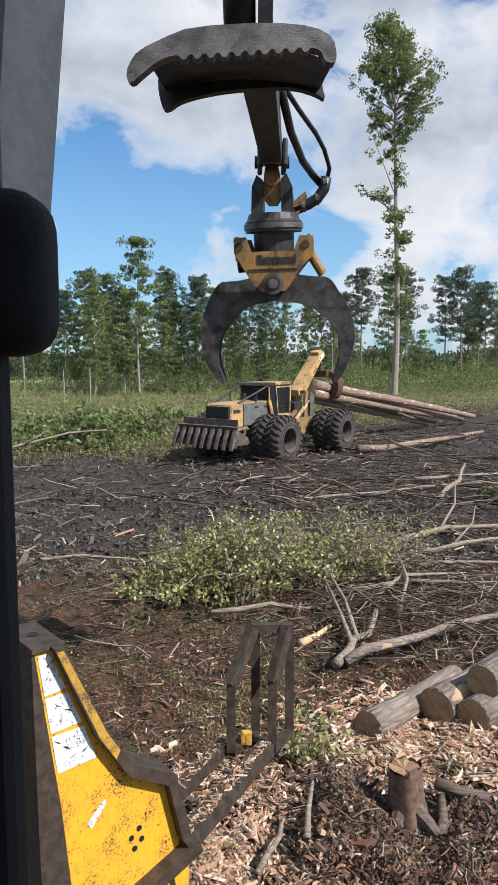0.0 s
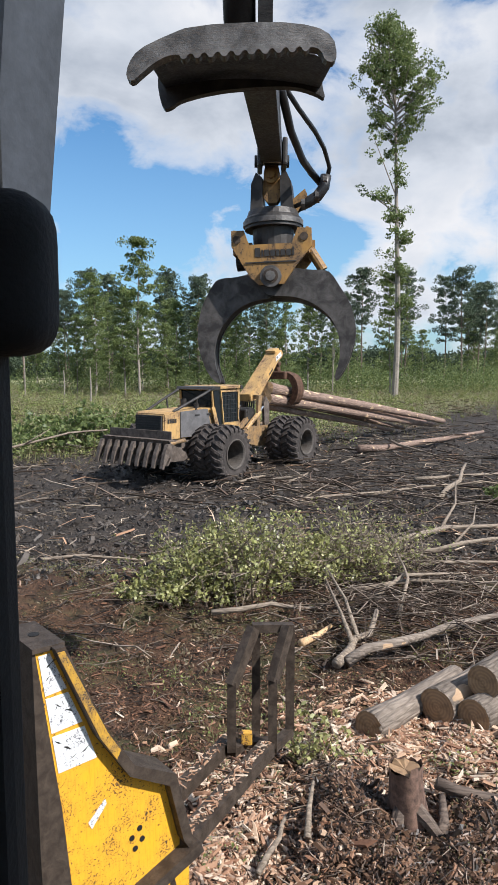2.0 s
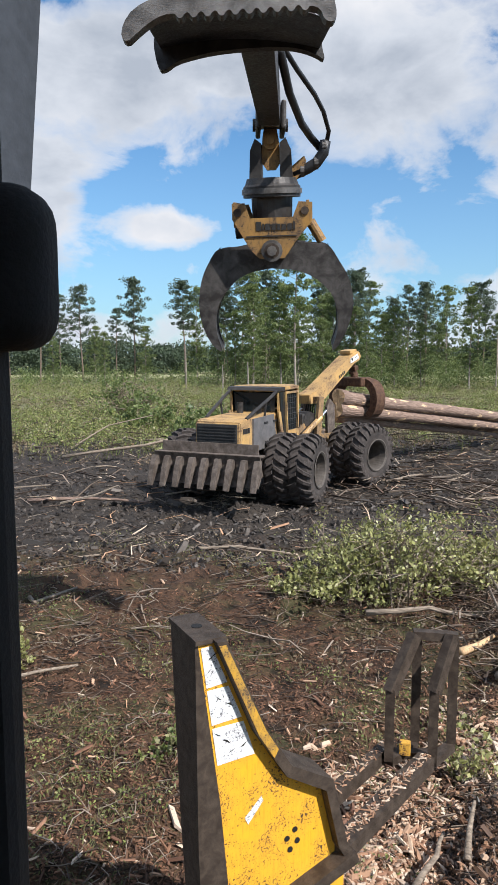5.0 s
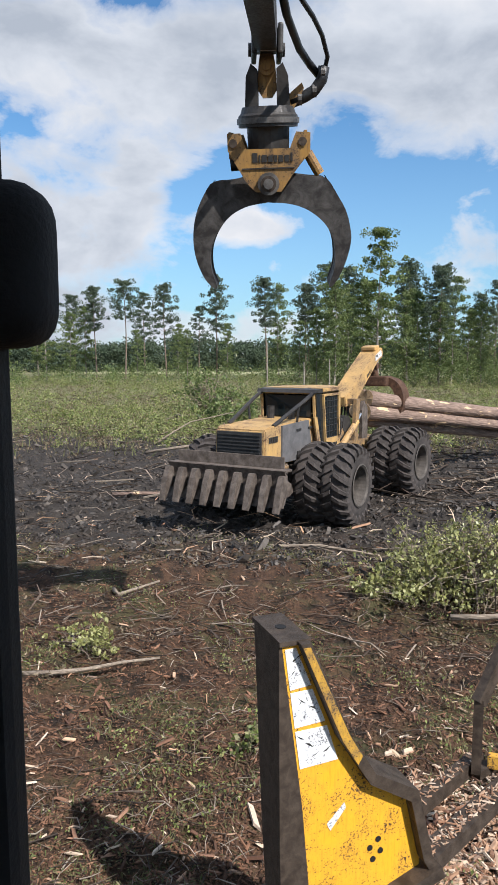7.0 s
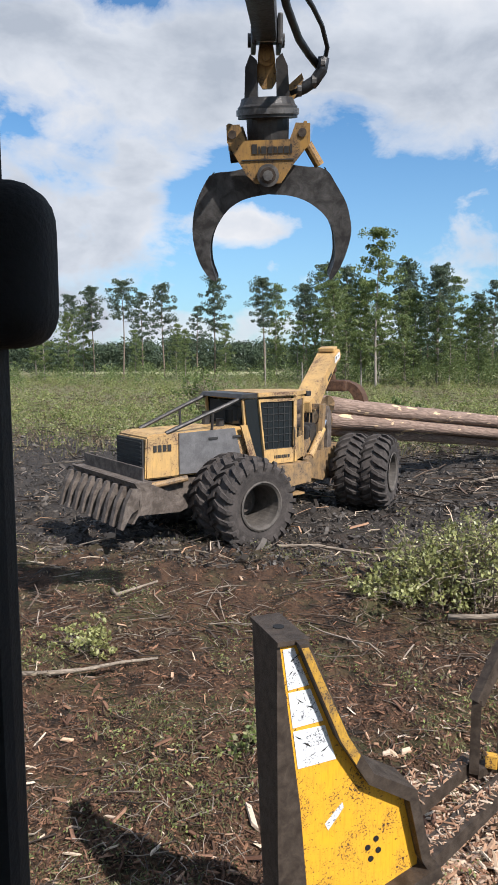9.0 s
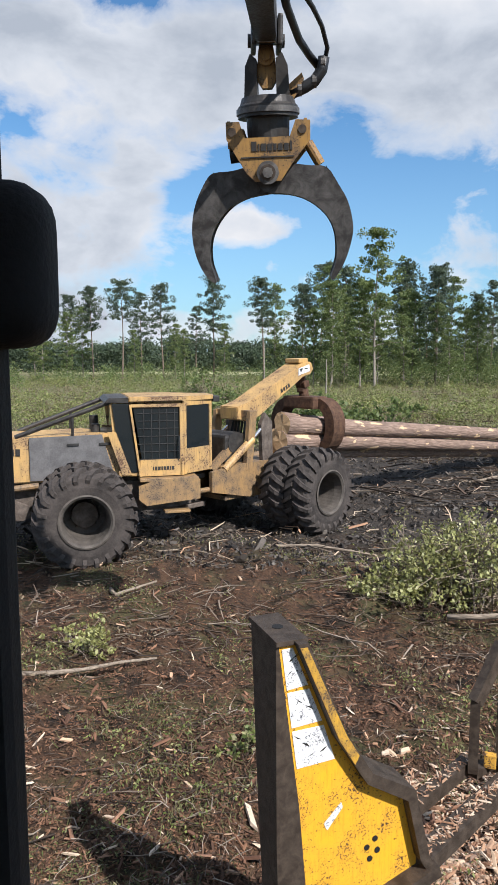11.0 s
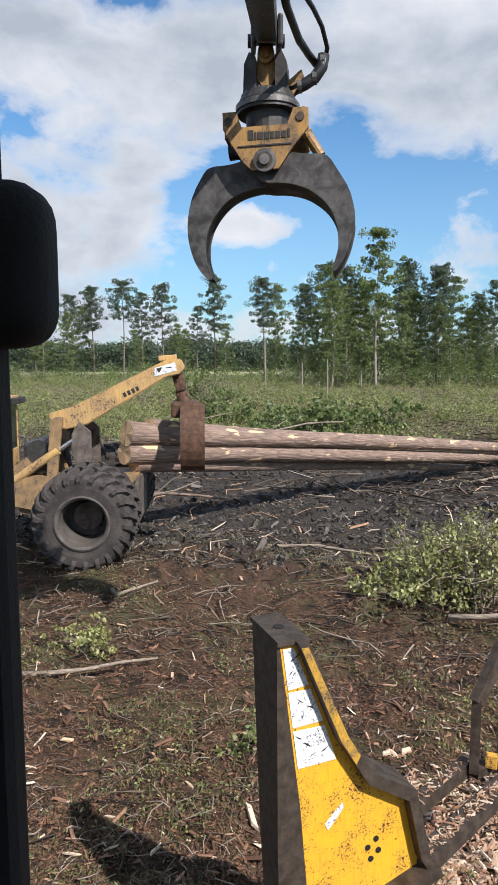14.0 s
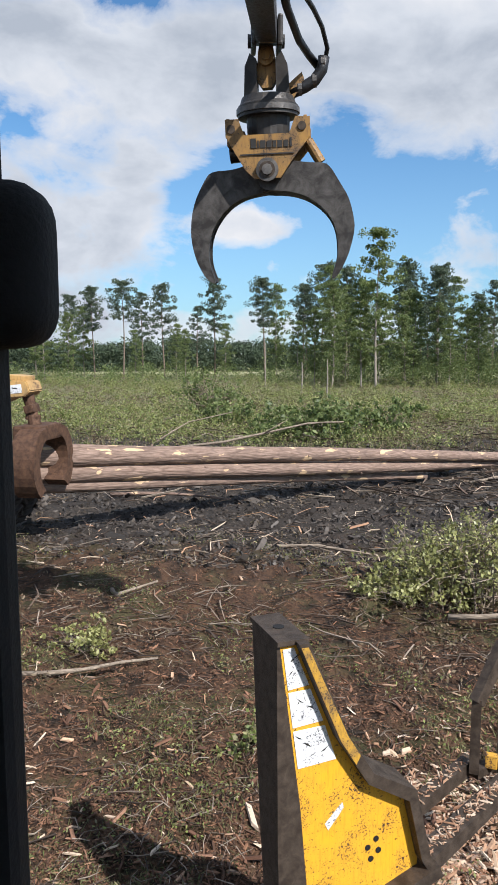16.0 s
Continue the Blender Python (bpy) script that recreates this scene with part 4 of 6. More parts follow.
    for sy in (-1, 1):
        bm = bmesh.new()
        plate(bm, [(4.46, 0.80), (4.46, 1.48), (4.10, 1.45), (3.2, 1.02), (3.1, 0.82), (3.3, 0.75)], sy * 0.85 - 0.06, sy * 0.85 + 0.06)
        P("blade_arm", bm, MUDSTEEL, "muddy blade arm")
        bm = bmesh.new()
        tube(bm, [(3.0, sy * 0.68, 1.36), (3.9, sy * 0.70, 1.28)], 0.065, 10)
        P("blade_cylinder", bm, MUDTAN)
    # wheels
    fronts = []
    for sy in (1, -1):
        w = build_wheel(sk, "pair of mud-caked lugged tyres")
        fronts.append((w, FRONT_AXLE, sy))
    # rear frame, which turns about the joint
    rf = part("rear_frame", _rear_frame(), MUDTAN, sk, "muddy yellow rear frame")

    def Q(name, bm, mat, label="", smooth=False):
        return part(name, bm, mat, rf, label, smooth)
    bm = bmesh.new()
    tube(bm, [(-REAR_AXLE, -1.5, WHEEL_R), (-REAR_AXLE, 1.5, WHEEL_R)], 0.26, 14)
    Q("rear_axle", bm, MUDSTEEL)
    bm = bmesh.new()
    tube(bm, [(0, 0, 0.62), (0, 0, 1.45)], 0.13, 14)
    for zz in (0.72, 1.32):
        box(bm, (0.5, 0.5, 0.10), (0, 0, zz), None, 0.02)
    Q("centre_joint", bm, MUDSTEEL)
    for sy in (-1, 1):
        bm = bmesh.new()
        tube(bm, [(0.35, sy * 0.42, 1.05), (-0.75, sy * 0.45, 1.05)], 0.055, 10)
        Q("steer_cylinder", bm, MUDTAN)
        bm = bmesh.new()
        plate(bm, [(-1.35, 1.35), (-1.15, 1.35), (-1.28, 2.60), (-1.50, 2.62)], sy * 0.52 - 0.05, sy * 0.52 + 0.05)
        Q("arch_post", bm, MUDTAN, "yellow arch post")
        bm = bmesh.new()
        plate(bm, [(-2.05, 1.40), (-1.72, 1.40), (-1.66, 2.30), (-1.80, 2.55), (-2.02, 2.35)], sy * 0.50 - 0.05, sy * 0.50 + 0.05)
        Q("pedestal", bm, MUDSTEEL, "muddy grey pedestal")
        bm = bmesh.new()
        tube(bm, [(-0.55, sy * 0.50, 1.42), (-1.40, sy * 0.52, 2.0)], 0.085, 12)
        rod = Q("boom_cylinder", bm, TAN, "yellow lift cylinder")
        bm = bmesh.new()
        tube(bm, [(-1.40, sy * 0.52, 2.0), (-1.72, sy * 0.50, 2.22)], 0.04, 10)
        Q("cylinder_rod", bm, CHROME, "bright rod")
        bm = bmesh.new()
        beam(bm, (-0.30, sy * 0.36, 1.45), (-1.05, sy * 0.36, 1.95), 0.10, 0.16)
        Q("frame_strut", bm, MUDTAN)
    bm = bmesh.new()
    plate(bm, [(-1.20, 2.42), (-1.20, 2.70), (-1.62, 2.78), (-3.55, 3.55), (-3.82, 3.55), (-3.90, 3.37), (-3.78, 3.25), (-3.52, 3.21), (-2.2, 2.57), (-1.9, 2.42), (-1.5, 2.36)], -0.27, 0.27)
    bmesh.ops.bevel(bm, geom=bm.edges[:], offset=0.02, segments=2, affect="EDGES")
    bo = part("boom", bm, TAN, sk, "faded yellow skidder boom")
    bm = bmesh.new()
    box(bm, (0.34, 0.44, 0.10), (-3.58, 0, 3.59), None, 0.02)
    part("boom_head", bm, TAN, bo)
    for sy in (-1, 1):
        bm = bmesh.new()
        plate(bm, [(-3.30, 3.25), (-3.32, 3.41), (-3.72, 3.49), (-3.75, 3.33)], sy * 0.275 - 0.004, sy * 0.275 + 0.004)
        part("warning_decal", bm, STICKER, bo, "pale warning decal")
        bm = bmesh.new()
        plate(bm, [(-3.40, 3.31), (-3.35, 3.40), (-3.48, 3.42)], sy * 0.281 - 0.003, sy * 0.281 + 0.003)
        part("decal_triangle", bm, INK, bo, "dark warning triangle")
        bm = bmesh.new()
        box(bm, (0.10, 0.006, 0.02), (-3.60, sy * 0.281, 3.40))
        part("decal_bar", bm, INK, bo, "dark bar on the decal")
        bm = bmesh.new()
        xx = -2.95
        for k in range(4):
            box(bm, (0.06, 0.006, 0.09), (xx + k * 0.085, sy * 0.274, 3.04 - (xx + k * 0.085 + 2.95) * 0.38), Matrix.Rotation(radians(21), 4, "Y"))
        part("boom_lettering", bm, INK, bo, "dark lettering as plain bars")
    bm = bmesh.new()
    for k in range(5):
        s = k / 4
        pts = [(-1.5 - 0.03 * k, -0.2 + 0.1 * k, 1.4), (-1.45, -0.2 + 0.1 * k, 1.9), (-1.55, -0.18 + 0.09 * k, 2.4)]
        tube(bm, pts, 0.03, 6)
    Q("hose_bundle", bm, RUBBER)
    # grapple of the skidder, which hangs from the boom's head
    bm = bmesh.new()
    tube(bm, [(0, 0, 0.05), (-0.08, 0, -0.30), (-0.14, 0.02, -0.57)], [0.12, 0.10, 0.13], 12)
    box(bm, (0.2, 0.30, 0.16), (-0.08, 0, -0.26), Matrix.Rotation(radians(15), 4, "Y"), 0.03)
    box(bm, (0.24, 0.20, 0.12), (-0.10, 0, -0.42), Matrix.Rotation(radians(-10), 4, "Y"), 0.03)
    gp = part("grapple", bm, RUST, sk, "rust-brown skidder grapple")
    bm = bmesh.new()
    box(bm, (0.55, 0.95, 0.30), (-0.18, 0, -0.70), None, 0.05)
    part("grapple_body", bm, RUST, gp)
    for sy in (-1, 1):
        bm = bmesh.new()
        arc = [(sy * (0.30 + 0.66 * math.sin(a) ** 0.8), -0.58 - 0.68 * (1 - math.cos(a))) for a in np.linspace(0.05, 2.6, 11)]
        inn = [(sy * (0.24 + 0.46 * math.sin(a) ** 0.8), -0.78 - 0.50 * (1 - math.cos(a))) for a in np.linspace(0.05, 2.6, 11)]
        plate(bm, arc + inn[::-1], -0.56 if sy > 0 else -0.46, -0.10 if sy > 0 else -0.02, "x")
        part("grapple_tong", bm, RUST, gp, "curved rust-brown tong")
    bm = bmesh.new()
    box(bm, (0.62, 0.80, 0.62), (-1.0, 0, 1.82), None, 0.06)
    tube(bm, [(-1.0, -0.42, 1.95), (-1.0, 0.42, 1.95)], 0.24, 16)
    Q("winch", bm, DARKSTEEL, "dark oily winch behind the cab")
    bm = bmesh.new()
    plate(bm, [(-0.75, 0.62), (0.75, 0.62), (0.75, 1.45), (-0.75, 1.45)], -2.95, -2.88, "x")
    Q("rear_plate", bm, MUDSTEEL)
    rears = []
    for sy in (1, -1):
        rears.append((copy_wheel(fronts[0][0], sk), REAR_AXLE, sy))
    return sk, rf, bo, gp, fronts, rears


def copy_wheel(w, parent):
    c = copy_thing(w, Matrix())
    c.parent = parent
    return c


def slab(bm, outline, z0, z1):
    """A flat plate with the given plan."""
    lo = [bm.verts.new((x, y, z0)) for x, y in outline]
    hi = [bm.verts.new((x, y, z1)) for x, y in outline]
    bm.faces.new(lo[::-1])
    bm.faces.new(hi)
    for i in range(len(lo)):
        j = (i + 1) % len(lo)
        bm.faces.new((lo[i], lo[j], hi[j], hi[i]))


def _cab_shell():
    bm = bmesh.new()
    # lower tub, posts and rear wall; the openings stay free for the panes
    box(bm, (1.25, 1.48, 0.12), (1.05, 0, 1.48), None, 0.02)
    for sy in (-1, 1):
        plate(bm, [(1.42, 1.45), (1.60, 1.45), (1.88, 2.30), (1.71, 2.30)], sy * 0.74 - 0.02, sy * 0.74 + 0.02)
        beam(bm, (1.74, sy * 0.70, 2.25), (1.80, sy * 0.70, 2.9), 0.05, 0.06)
    box(bm, (0.05, 0.50, 0.50), (-0.25, 0, 1.68), None, 0.01)
    box(bm, (0.05, 1.40, 0.85), (1.58, 0, 1.85), None, 0.01)
    box(bm, (1.3, 1.3, 0.05), (1.08, 0, 2.855), None, 0.01)
    box(bm, (0.45, 0.5, 0.9), (0.75, 0, 1.9), None, 0.08)
    return bm


def _rear_frame():
    bm = bmesh.new()
    plate(bm, [(-0.15, 1.00), (-0.15, 1.42), (-1.0, 1.50), (-2.9, 1.50), (-2.9, 0.75), (-1.3, 0.75)], 0.46, 0.56)
    plate(bm, [(-0.15, 1.00), (-0.15, 1.42), (-1.0, 1.50), (-2.9, 1.50), (-2.9, 0.75), (-1.3, 0.75)], -0.56, -0.46)
    box(bm, (2.4, 0.95, 0.08), (-1.7, 0, 1.46), None, 0.01)
    box(bm, (2.2, 0.95, 0.10), (-1.7, 0, 0.80), None, 0.01)
    plate(bm, [(-0.52, 2.48), (0.52, 2.48), (0.52, 2.62), (-0.52, 2.62)], -1.46, -1.32, "x")
    return bm


SKIDDER, REAR, SKIDBOOM, SKIDGRAPPLE, FRONTS, REARS = build_skidder()

# seconds, joint x, joint y, heading of the front, heading of the rear, rise of its boom
TRACK = [(0, 1.20, 29.9, 232.5, 235, 42), (1, 0.19, 27.25, 235, 237, 42), (2, -0.85, 25.65, 234, 236, 42), (3, -2.05, 24.08, 245, 229, 39.5),
         (4, -2.88, 22.55, 250.5, 231.5, 34.5), (5, -3.80, 21.11, 258, 236, 34), (6.2, -4.30, 19.55, 260.5, 247, 34.3), (7.5, -4.56, 17.91, 255.8, 258.8, 34.2),
         (8.5, -4.66, 16.93, 243.5, 263, 33), (9.2, -4.72, 15.90, 231.5, 264.5, 33), (10.2, -5.35, 14.72, 219, 256, 28.5), (11.4, -6.38, 13.52, 211, 240, 24.6),
         (12, -6.90, 12.85, 205, 233, 26.3), (13, -8.13, 12.25, 204, 217, 28), (14, -9.45, 12.04, 203, 201, 27.5), (15, -10.80, 11.72, 200, 192, 23), (16, -12.20, 11.32, 196, 188, 18)]


def skidder_at(t):
    return glide(TRACK, t)


# ======== the dragged logs ========
def build_log(name, length, r0, r1, bark, cutm, label, seed, group="", bend=0.06):
    """Lies along -x from its butt at the origin."""
    rnd = random.Random(seed)
    lg = thing(name, label, "log", group)
    bm = bmesh.new()
    k = max(6, int(length * 1.6))
    pts, rad = [], []
    ph = rnd.uniform(0, 6.28)
    for i in range(k + 1):
        s = i / k
        pts.append((-length * s, bend * math.sin(s * 5 + ph) * min(1, s * 4), bend * 0.7 * math.sin(s * 4.2 + ph * 2) * min(1, s * 4)))
        rad.append((r0 + (r1 - r0) * s) * (1 + rnd.uniform(-0.04, 0.05) + (0.12 * max(0, 1 - s * 14))))
    tube(bm, pts, rad, 14)
    for _ in range(int(length * 0.5)):          # branch stubs
        s = rnd.uniform(0.1, 0.95)
        p = Vector(pts[int(s * k)])
        a = rnd.uniform(0, 6.28)
        d = Vector((-0.3, math.cos(a), math.sin(a))) * (rad[int(s * k)] + rnd.uniform(0.01, 0.06))
        tube(bm, [p, p + d], [0.035, 0.02], 6)
    part("bark", bm, bark, lg, "", True)
    for x, rr, sx in ((0.012, rad[0] * 0.96, 1), (-length - 0.01, rad[-1] * 0.95, -1)):
        bm = bmesh.new()
        ring = [bm.verts.new((x + rnd.uniform(-0.012, 0.012), rr * math.cos(a), rr * math.sin(a))) for a in np.linspace(0, 2 * math.pi, 16, endpoint=False)]
        mid = bm.verts.new((x + 0.004 * sx, 0, 0))
        for i in range(16):
            bm.faces.new((ring[i], ring[(i + 1) % 16], mid) if sx > 0 else (ring[(i + 1) % 16], ring[i], mid))
        part("sawn_end", bm, cutm, lg, "fresh sawn end")
    return lg


# log: length, butt radius, top radius, butt from the boom's head (x, y, z), tail height
DRAGGED = [(17.0, 0.225, 0.14, (0.97, 0.28, -1.17), 0.45), (15.6, 0.20, 0.12, (0.57, -0.12, -1.12), 0.42), (16.6, 0.23, 0.12, (1.02, 0.25, -1.55), 0.24),
           (14.2, 0.19, 0.10, (0.72, -0.22, -1.52), 0.20), (13.0, 0.16, 0.09, (0.87, 0.02, -1.80), 0.10)]
LOGS = [build_log("dragged_log", L, r0, r1, LOGBARK, CUT, "long pine log with pale scraped bark hanging from the skidder", 40 + i, "dragged logs")
        for i, (L, r0, r1, b, tz) in enumerate(DRAGGED)]


SWAY = [(0, 19), (4, 18), (7, 18), (16, 17)]          # how far the grapple swings, in degrees


def motions():
    """All that moves."""
    step = [i * 0.25 for i in range(65)]
    walk(CAB, [(t, loader_pose(t)) for t in TIMES])
    boom, grap = [], []
    for t in [i * 0.2 for i in range(81)]:
        m = loader_pose(t) @ Matrix.Translation(EYE) @ pose(0, 0, 0, glide(LIFT, t)[0], 0, 0.075 * glide(LIFT, t)[0])
        boom.append((t, m))
        near = math.cos(2 * math.pi * (t - 1.46) / 2.18)
        swing = glide(SWAY, t)[0] * near + 2.5
        at_ = m @ PIN
        grap.append((t, Matrix.Translation(at_ + Vector((0, 0, -0.16))) @ pose(0, 0, 0, 0, 0, slew(t)) @ pose(0, 0, 0, -swing, -1.8 - 0.8 * near, -8.5 - 5.5 * near) @ pose(0, 0, 0.16)))
    walk(BOOM, boom)
    walk(LIFTARM, [(t, pose(-0.0145 * glide(LIFT, t)[0], 0, 0)) for t in TIMES])
    walk(GRAPPLE, grap)
    sk, rear, arm, claw, roll_f, roll_r = [], [], [], [], [], []
    turned, last = 0.0, None
    tails = None
    log_rows = [[] for _ in LOGS]
    fine = 10
    for i in range(64 * fine + 1):
        t = i * 0.25 / fine
        x, y, a, b, rise = skidder_at(t)
        if last is not None:
            turned += math.hypot(x - last[0], y - last[1])
        last = (x, y)
        m = pose(x, y, -0.05, 0, 0, a)
        rm = pose(x, y, -0.05, 0, 0, b)
        lift = Matrix.Translation(PIVOT) @ pose(0, 0, 0, 0, rise - REST, 0) @ Matrix.Translation(-PIVOT)
        head = lift @ HANG
        butts = [rm @ (head + Vector(d[3])) for d in DRAGGED]
        if tails is None:
            tails = []
            for k, (p, d) in enumerate(zip(butts, DRAGGED)):
                w = radians(51 + (k - 2) * 0.9)
                tails.append(Vector((p.x + math.cos(w) * d[0], p.y + math.sin(w) * d[0])))
        for k, (p, d) in enumerate(zip(butts, DRAGGED)):
            run = math.sqrt(d[0] ** 2 - (p.z - d[4]) ** 2)
            back = (tails[k] - p.xy).normalized()
            tails[k] = p.xy + back * run
            if i % fine == 0:
                ax = (p - Vector((tails[k].x, tails[k].y, d[4]))).normalized()
                log_rows[k].append((t, Matrix.Translation(p) @ pose(0, 0, 0, 0, -math.degrees(math.asin(ax.z)), math.degrees(math.atan2(ax.y, ax.x)))))
        if i % fine == 0:
            sk.append((t, m))
            rear.append((t, m.inverted() @ rm))
            arm.append((t, m.inverted() @ rm @ lift))
            claw.append((t, m.inverted() @ rm @ Matrix.Translation(head)))
            spin = math.degrees(turned / WHEEL_R)
            for rows, base, ax, lst in ((roll_f, m, FRONT_AXLE, FRONTS), (roll_r, rm, -REAR_AXLE, REARS)):
                for (w, _, sy) in lst:
                    hub = pose(ax, sy * 1.18, WHEEL_R, 0, 0, 0 if sy > 0 else 180) @ pose(0, 0, 0, 0, spin * sy, 0)
                    rows.append((w, t, m.inverted() @ base @ hub))
    walk(SKIDDER, sk)
    walk(REAR, rear)
    walk(SKIDBOOM, arm)
    walk(SKIDGRAPPLE, claw)
    for rows, lst in ((roll_f, FRONTS), (roll_r, REARS)):
        for (w, _, sy) in lst:
            walk(w, [(t, q) for o, t, q in rows if o is w])
    for lg, rows in zip(LOGS, log_rows):
        walk(lg, rows)


# ======== trees and scrub ========
def leaf_quads(pts, size, rng, flat=0.0, wide=0.5):
    """A small kite-shaped leaf at every point."""
    k = len(pts)
    a = rng.normal(size=(k, 3))
    a[:, 2] *= 1 - flat
    a /= np.linalg.norm(a, axis=1)[:, None]
    b = rng.normal(size=(k, 3))
    b -= a * (a * b).sum(1)[:, None]
    b /= np.linalg.norm(b, axis=1)[:, None]
    s = size * rng.uniform(0.6, 1.4, k)[:, None]
    v = np.stack([pts - a * s, pts + b * s * wide, pts + a * s, pts - b * s * wide], 1).reshape(-1, 3)
    f_ = np.arange(4 * k).reshape(k, 4)
    return v, f_


def leaf_part(name, pts, size, rng, mat, parent, label=""):
    v, f_ = leaf_quads(np.asarray(pts), size, rng)
    return raw(name, v, f_, mat, label, "", "", parent)


def clumps(rng, centres, radii, per, squash=0.7):
    out = []
    for c, r in zip(centres, radii):
        d = rng.normal(size=(per, 3))
        d /= np.linalg.norm(d, axis=1)[:, None]
        d *= (rng.uniform(0.25, 1, per) ** 0.6)[:, None] * r
        d[:, 2] *= squash
        out.append(d + np.asarray(c))
    return np.vstack(out)


def build_tree(name, h, bare, spread, label, leaf, bark, seed, leaf_size, n_limb, per, r0, group="", category="tree", lean=0.0):
    """Trunk with limbs, and a crown of leaf clumps at the limbs' ends."""
    rnd, rng = random.Random(seed), np.random.default_rng(seed)
    tr = thing(name, label, category, group)
    bm = bmesh.new()
    ph = rnd.uniform(0, 6.28)
    spine = [Vector((lean * h * s * s + 0.012 * h * math.sin(4 * s + ph), 0.01 * h * math.sin(3 * s + ph * 2), h * s)) for s in np.linspace(0, 0.97, 10)]
    tube(bm, [p + Vector((0, 0, -0.3)) if i == 0 else p for i, p in enumerate(spine)], [r0 * (1 - 0.88 * i / 9) + 0.012 for i in range(10)], 8)
    centres, radii = [], []
    for i in range(n_limb):
        s = bare + (1 - bare) * (i + rnd.uniform(0, 0.9)) / n_limb
        f_ = min(s, 0.97) * 9 / 0.97
        j = min(int(f_), 8)
        p = spine[j].lerp(spine[j + 1], f_ - j)
        top = (s - bare) / (1 - bare)
        reach = spread * (0.30 + 0.75 * math.sin(math.pi * min(1, 0.25 + top * 0.72))) * rnd.uniform(0.35, 1.25)
        a = i * 2.4 + rnd.uniform(-0.6, 0.6)
        up = rnd.uniform(0.05, 0.55)
        e = p + Vector((math.cos(a) * reach, math.sin(a) * reach, reach * up))
        mid = p.lerp(e, 0.5) + Vector((0, 0, 0.08 * reach))
        rr = max(0.02, r0 * (1 - s) * 0.45)
        tube(bm, [p, mid, e], [rr, rr * 0.7, rr * 0.35], 5, False)
        for q, w in ((e, 1.0), (mid, 0.75)):
            centres.append(q)
            radii.append(spread * rnd.uniform(0.16, 0.38) * w)
    centres.append(spine[-1])
    radii.append(spread * 0.35)
    part("trunk", bm, bark, tr)
    leaf_part("crown", clumps(rng, centres, radii, per), leaf_size, rng, leaf, tr)
    return tr


PINES = [build_tree("pine_tree", 16, 0.40 + 0.06 * (i % 4), 2.1 + 0.3 * (i % 2), "tall thin pine with a sparse dark crown", NEEDLE, TRUNK, 100 + i, 0.12, 40 + 5 * (i % 3), 80, 0.13, "pines at the clearing's edge")
         for i in range(6)]
BROAD = [build_tree("broadleaf_tree", 14, 0.18, 2.1, "slender leafy tree among the pines", LEAF, PALETRUNK, 130 + i, 0.12, 52, 72, 0.11, "young broadleaf trees") for i in range(3)]
PINE_SPOTS = [(-29, 116, 15), (-24, 107, 17), (-22, 113, 17), (-11, 99, 15), (-8, 115, 17), (-2.4, 120, 13), (0, 110, 14), (2.4, 105, 14), (16.8, 109, 17.5),
              (24.9, 117, 18), (29.7, 111, 16.5), (29.3, 101, 16.5), (36, 114, 16), (-64, 102, 13), (-56, 95, 13.5), (-50, 93, 14), (-54, 107, 13.5), (-47, 100, 14),
              (-46, 111, 11.5), (-38, 98, 14.6), (-30, 96, 14), (-27, 107, 13.5), (-12.5, 109, 17), (-7, 100, 15), (44, 118, 15)]
BROAD_SPOTS = [(-11.9, 79, 17), (-14.2, 82, 12), (5, 100, 13), (6.4, 80, 11), (16.1, 84, 13.5), (-21, 98, 15.5), (-18.6, 88, 12.5), (-31, 106, 14), (-16, 96, 13), (23, 97, 8), (-9, 90, 11),
               (-60, 99, 11), (-43, 96, 8), (11, 95, 9), (33, 96, 8), (-3, 92, 9),
               (-20, 84, 9), (-16.5, 78, 7.5), (-13, 88, 11), (-9.5, 84, 8), (-6.5, 93, 10), (-4.5, 82, 7), (-1.5, 88, 9.5), (1.5, 84, 7.5), (-18, 93, 11),
               (-52, 82, 9), (-57, 84, 10), (-61, 88, 11), (-65, 86, 9), (-10.5, 96, 12), (-24, 92, 8), (-40, 92, 7), (-36, 97, 8), (-46, 89, 7)]
_more = random.Random(31)
for _k in range(32):
    _a = radians(_more.uniform(66, 101))
    _r = _more.uniform(112, 150)
    (PINE_SPOTS if _more.random() < 0.55 else BROAD_SPOTS).append((_r * math.cos(_a), _r * math.sin(_a), _more.uniform(9, 16)))
for i, (x, y, h) in enumerate(PINE_SPOTS):
    if i < len(PINES):
        PINES[i].matrix_basis = pose(x, y, 0, 0, 0, i * 50)
        PINES[i].scale = (h / 16,) * 3
    else:
        src = PINES[i % len(PINES)]
        c = copy_thing(src, pose(x, y, 0, 0, 0, i * 73))
        c.scale = (h / 16,) * 3
for i, (x, y, h) in enumerate(BROAD_SPOTS):
    if i < len(BROAD):
        BROAD[i].matrix_basis = pose(x, y, 0, 0, 0, i * 50)
        BROAD[i].scale = (h / 14,) * 3
    else:
        c = copy_thing(BROAD[i % len(BROAD)], pose(x, y, 0, 0, 0, i * 97))
        c.scale = (h / 14,) * 3

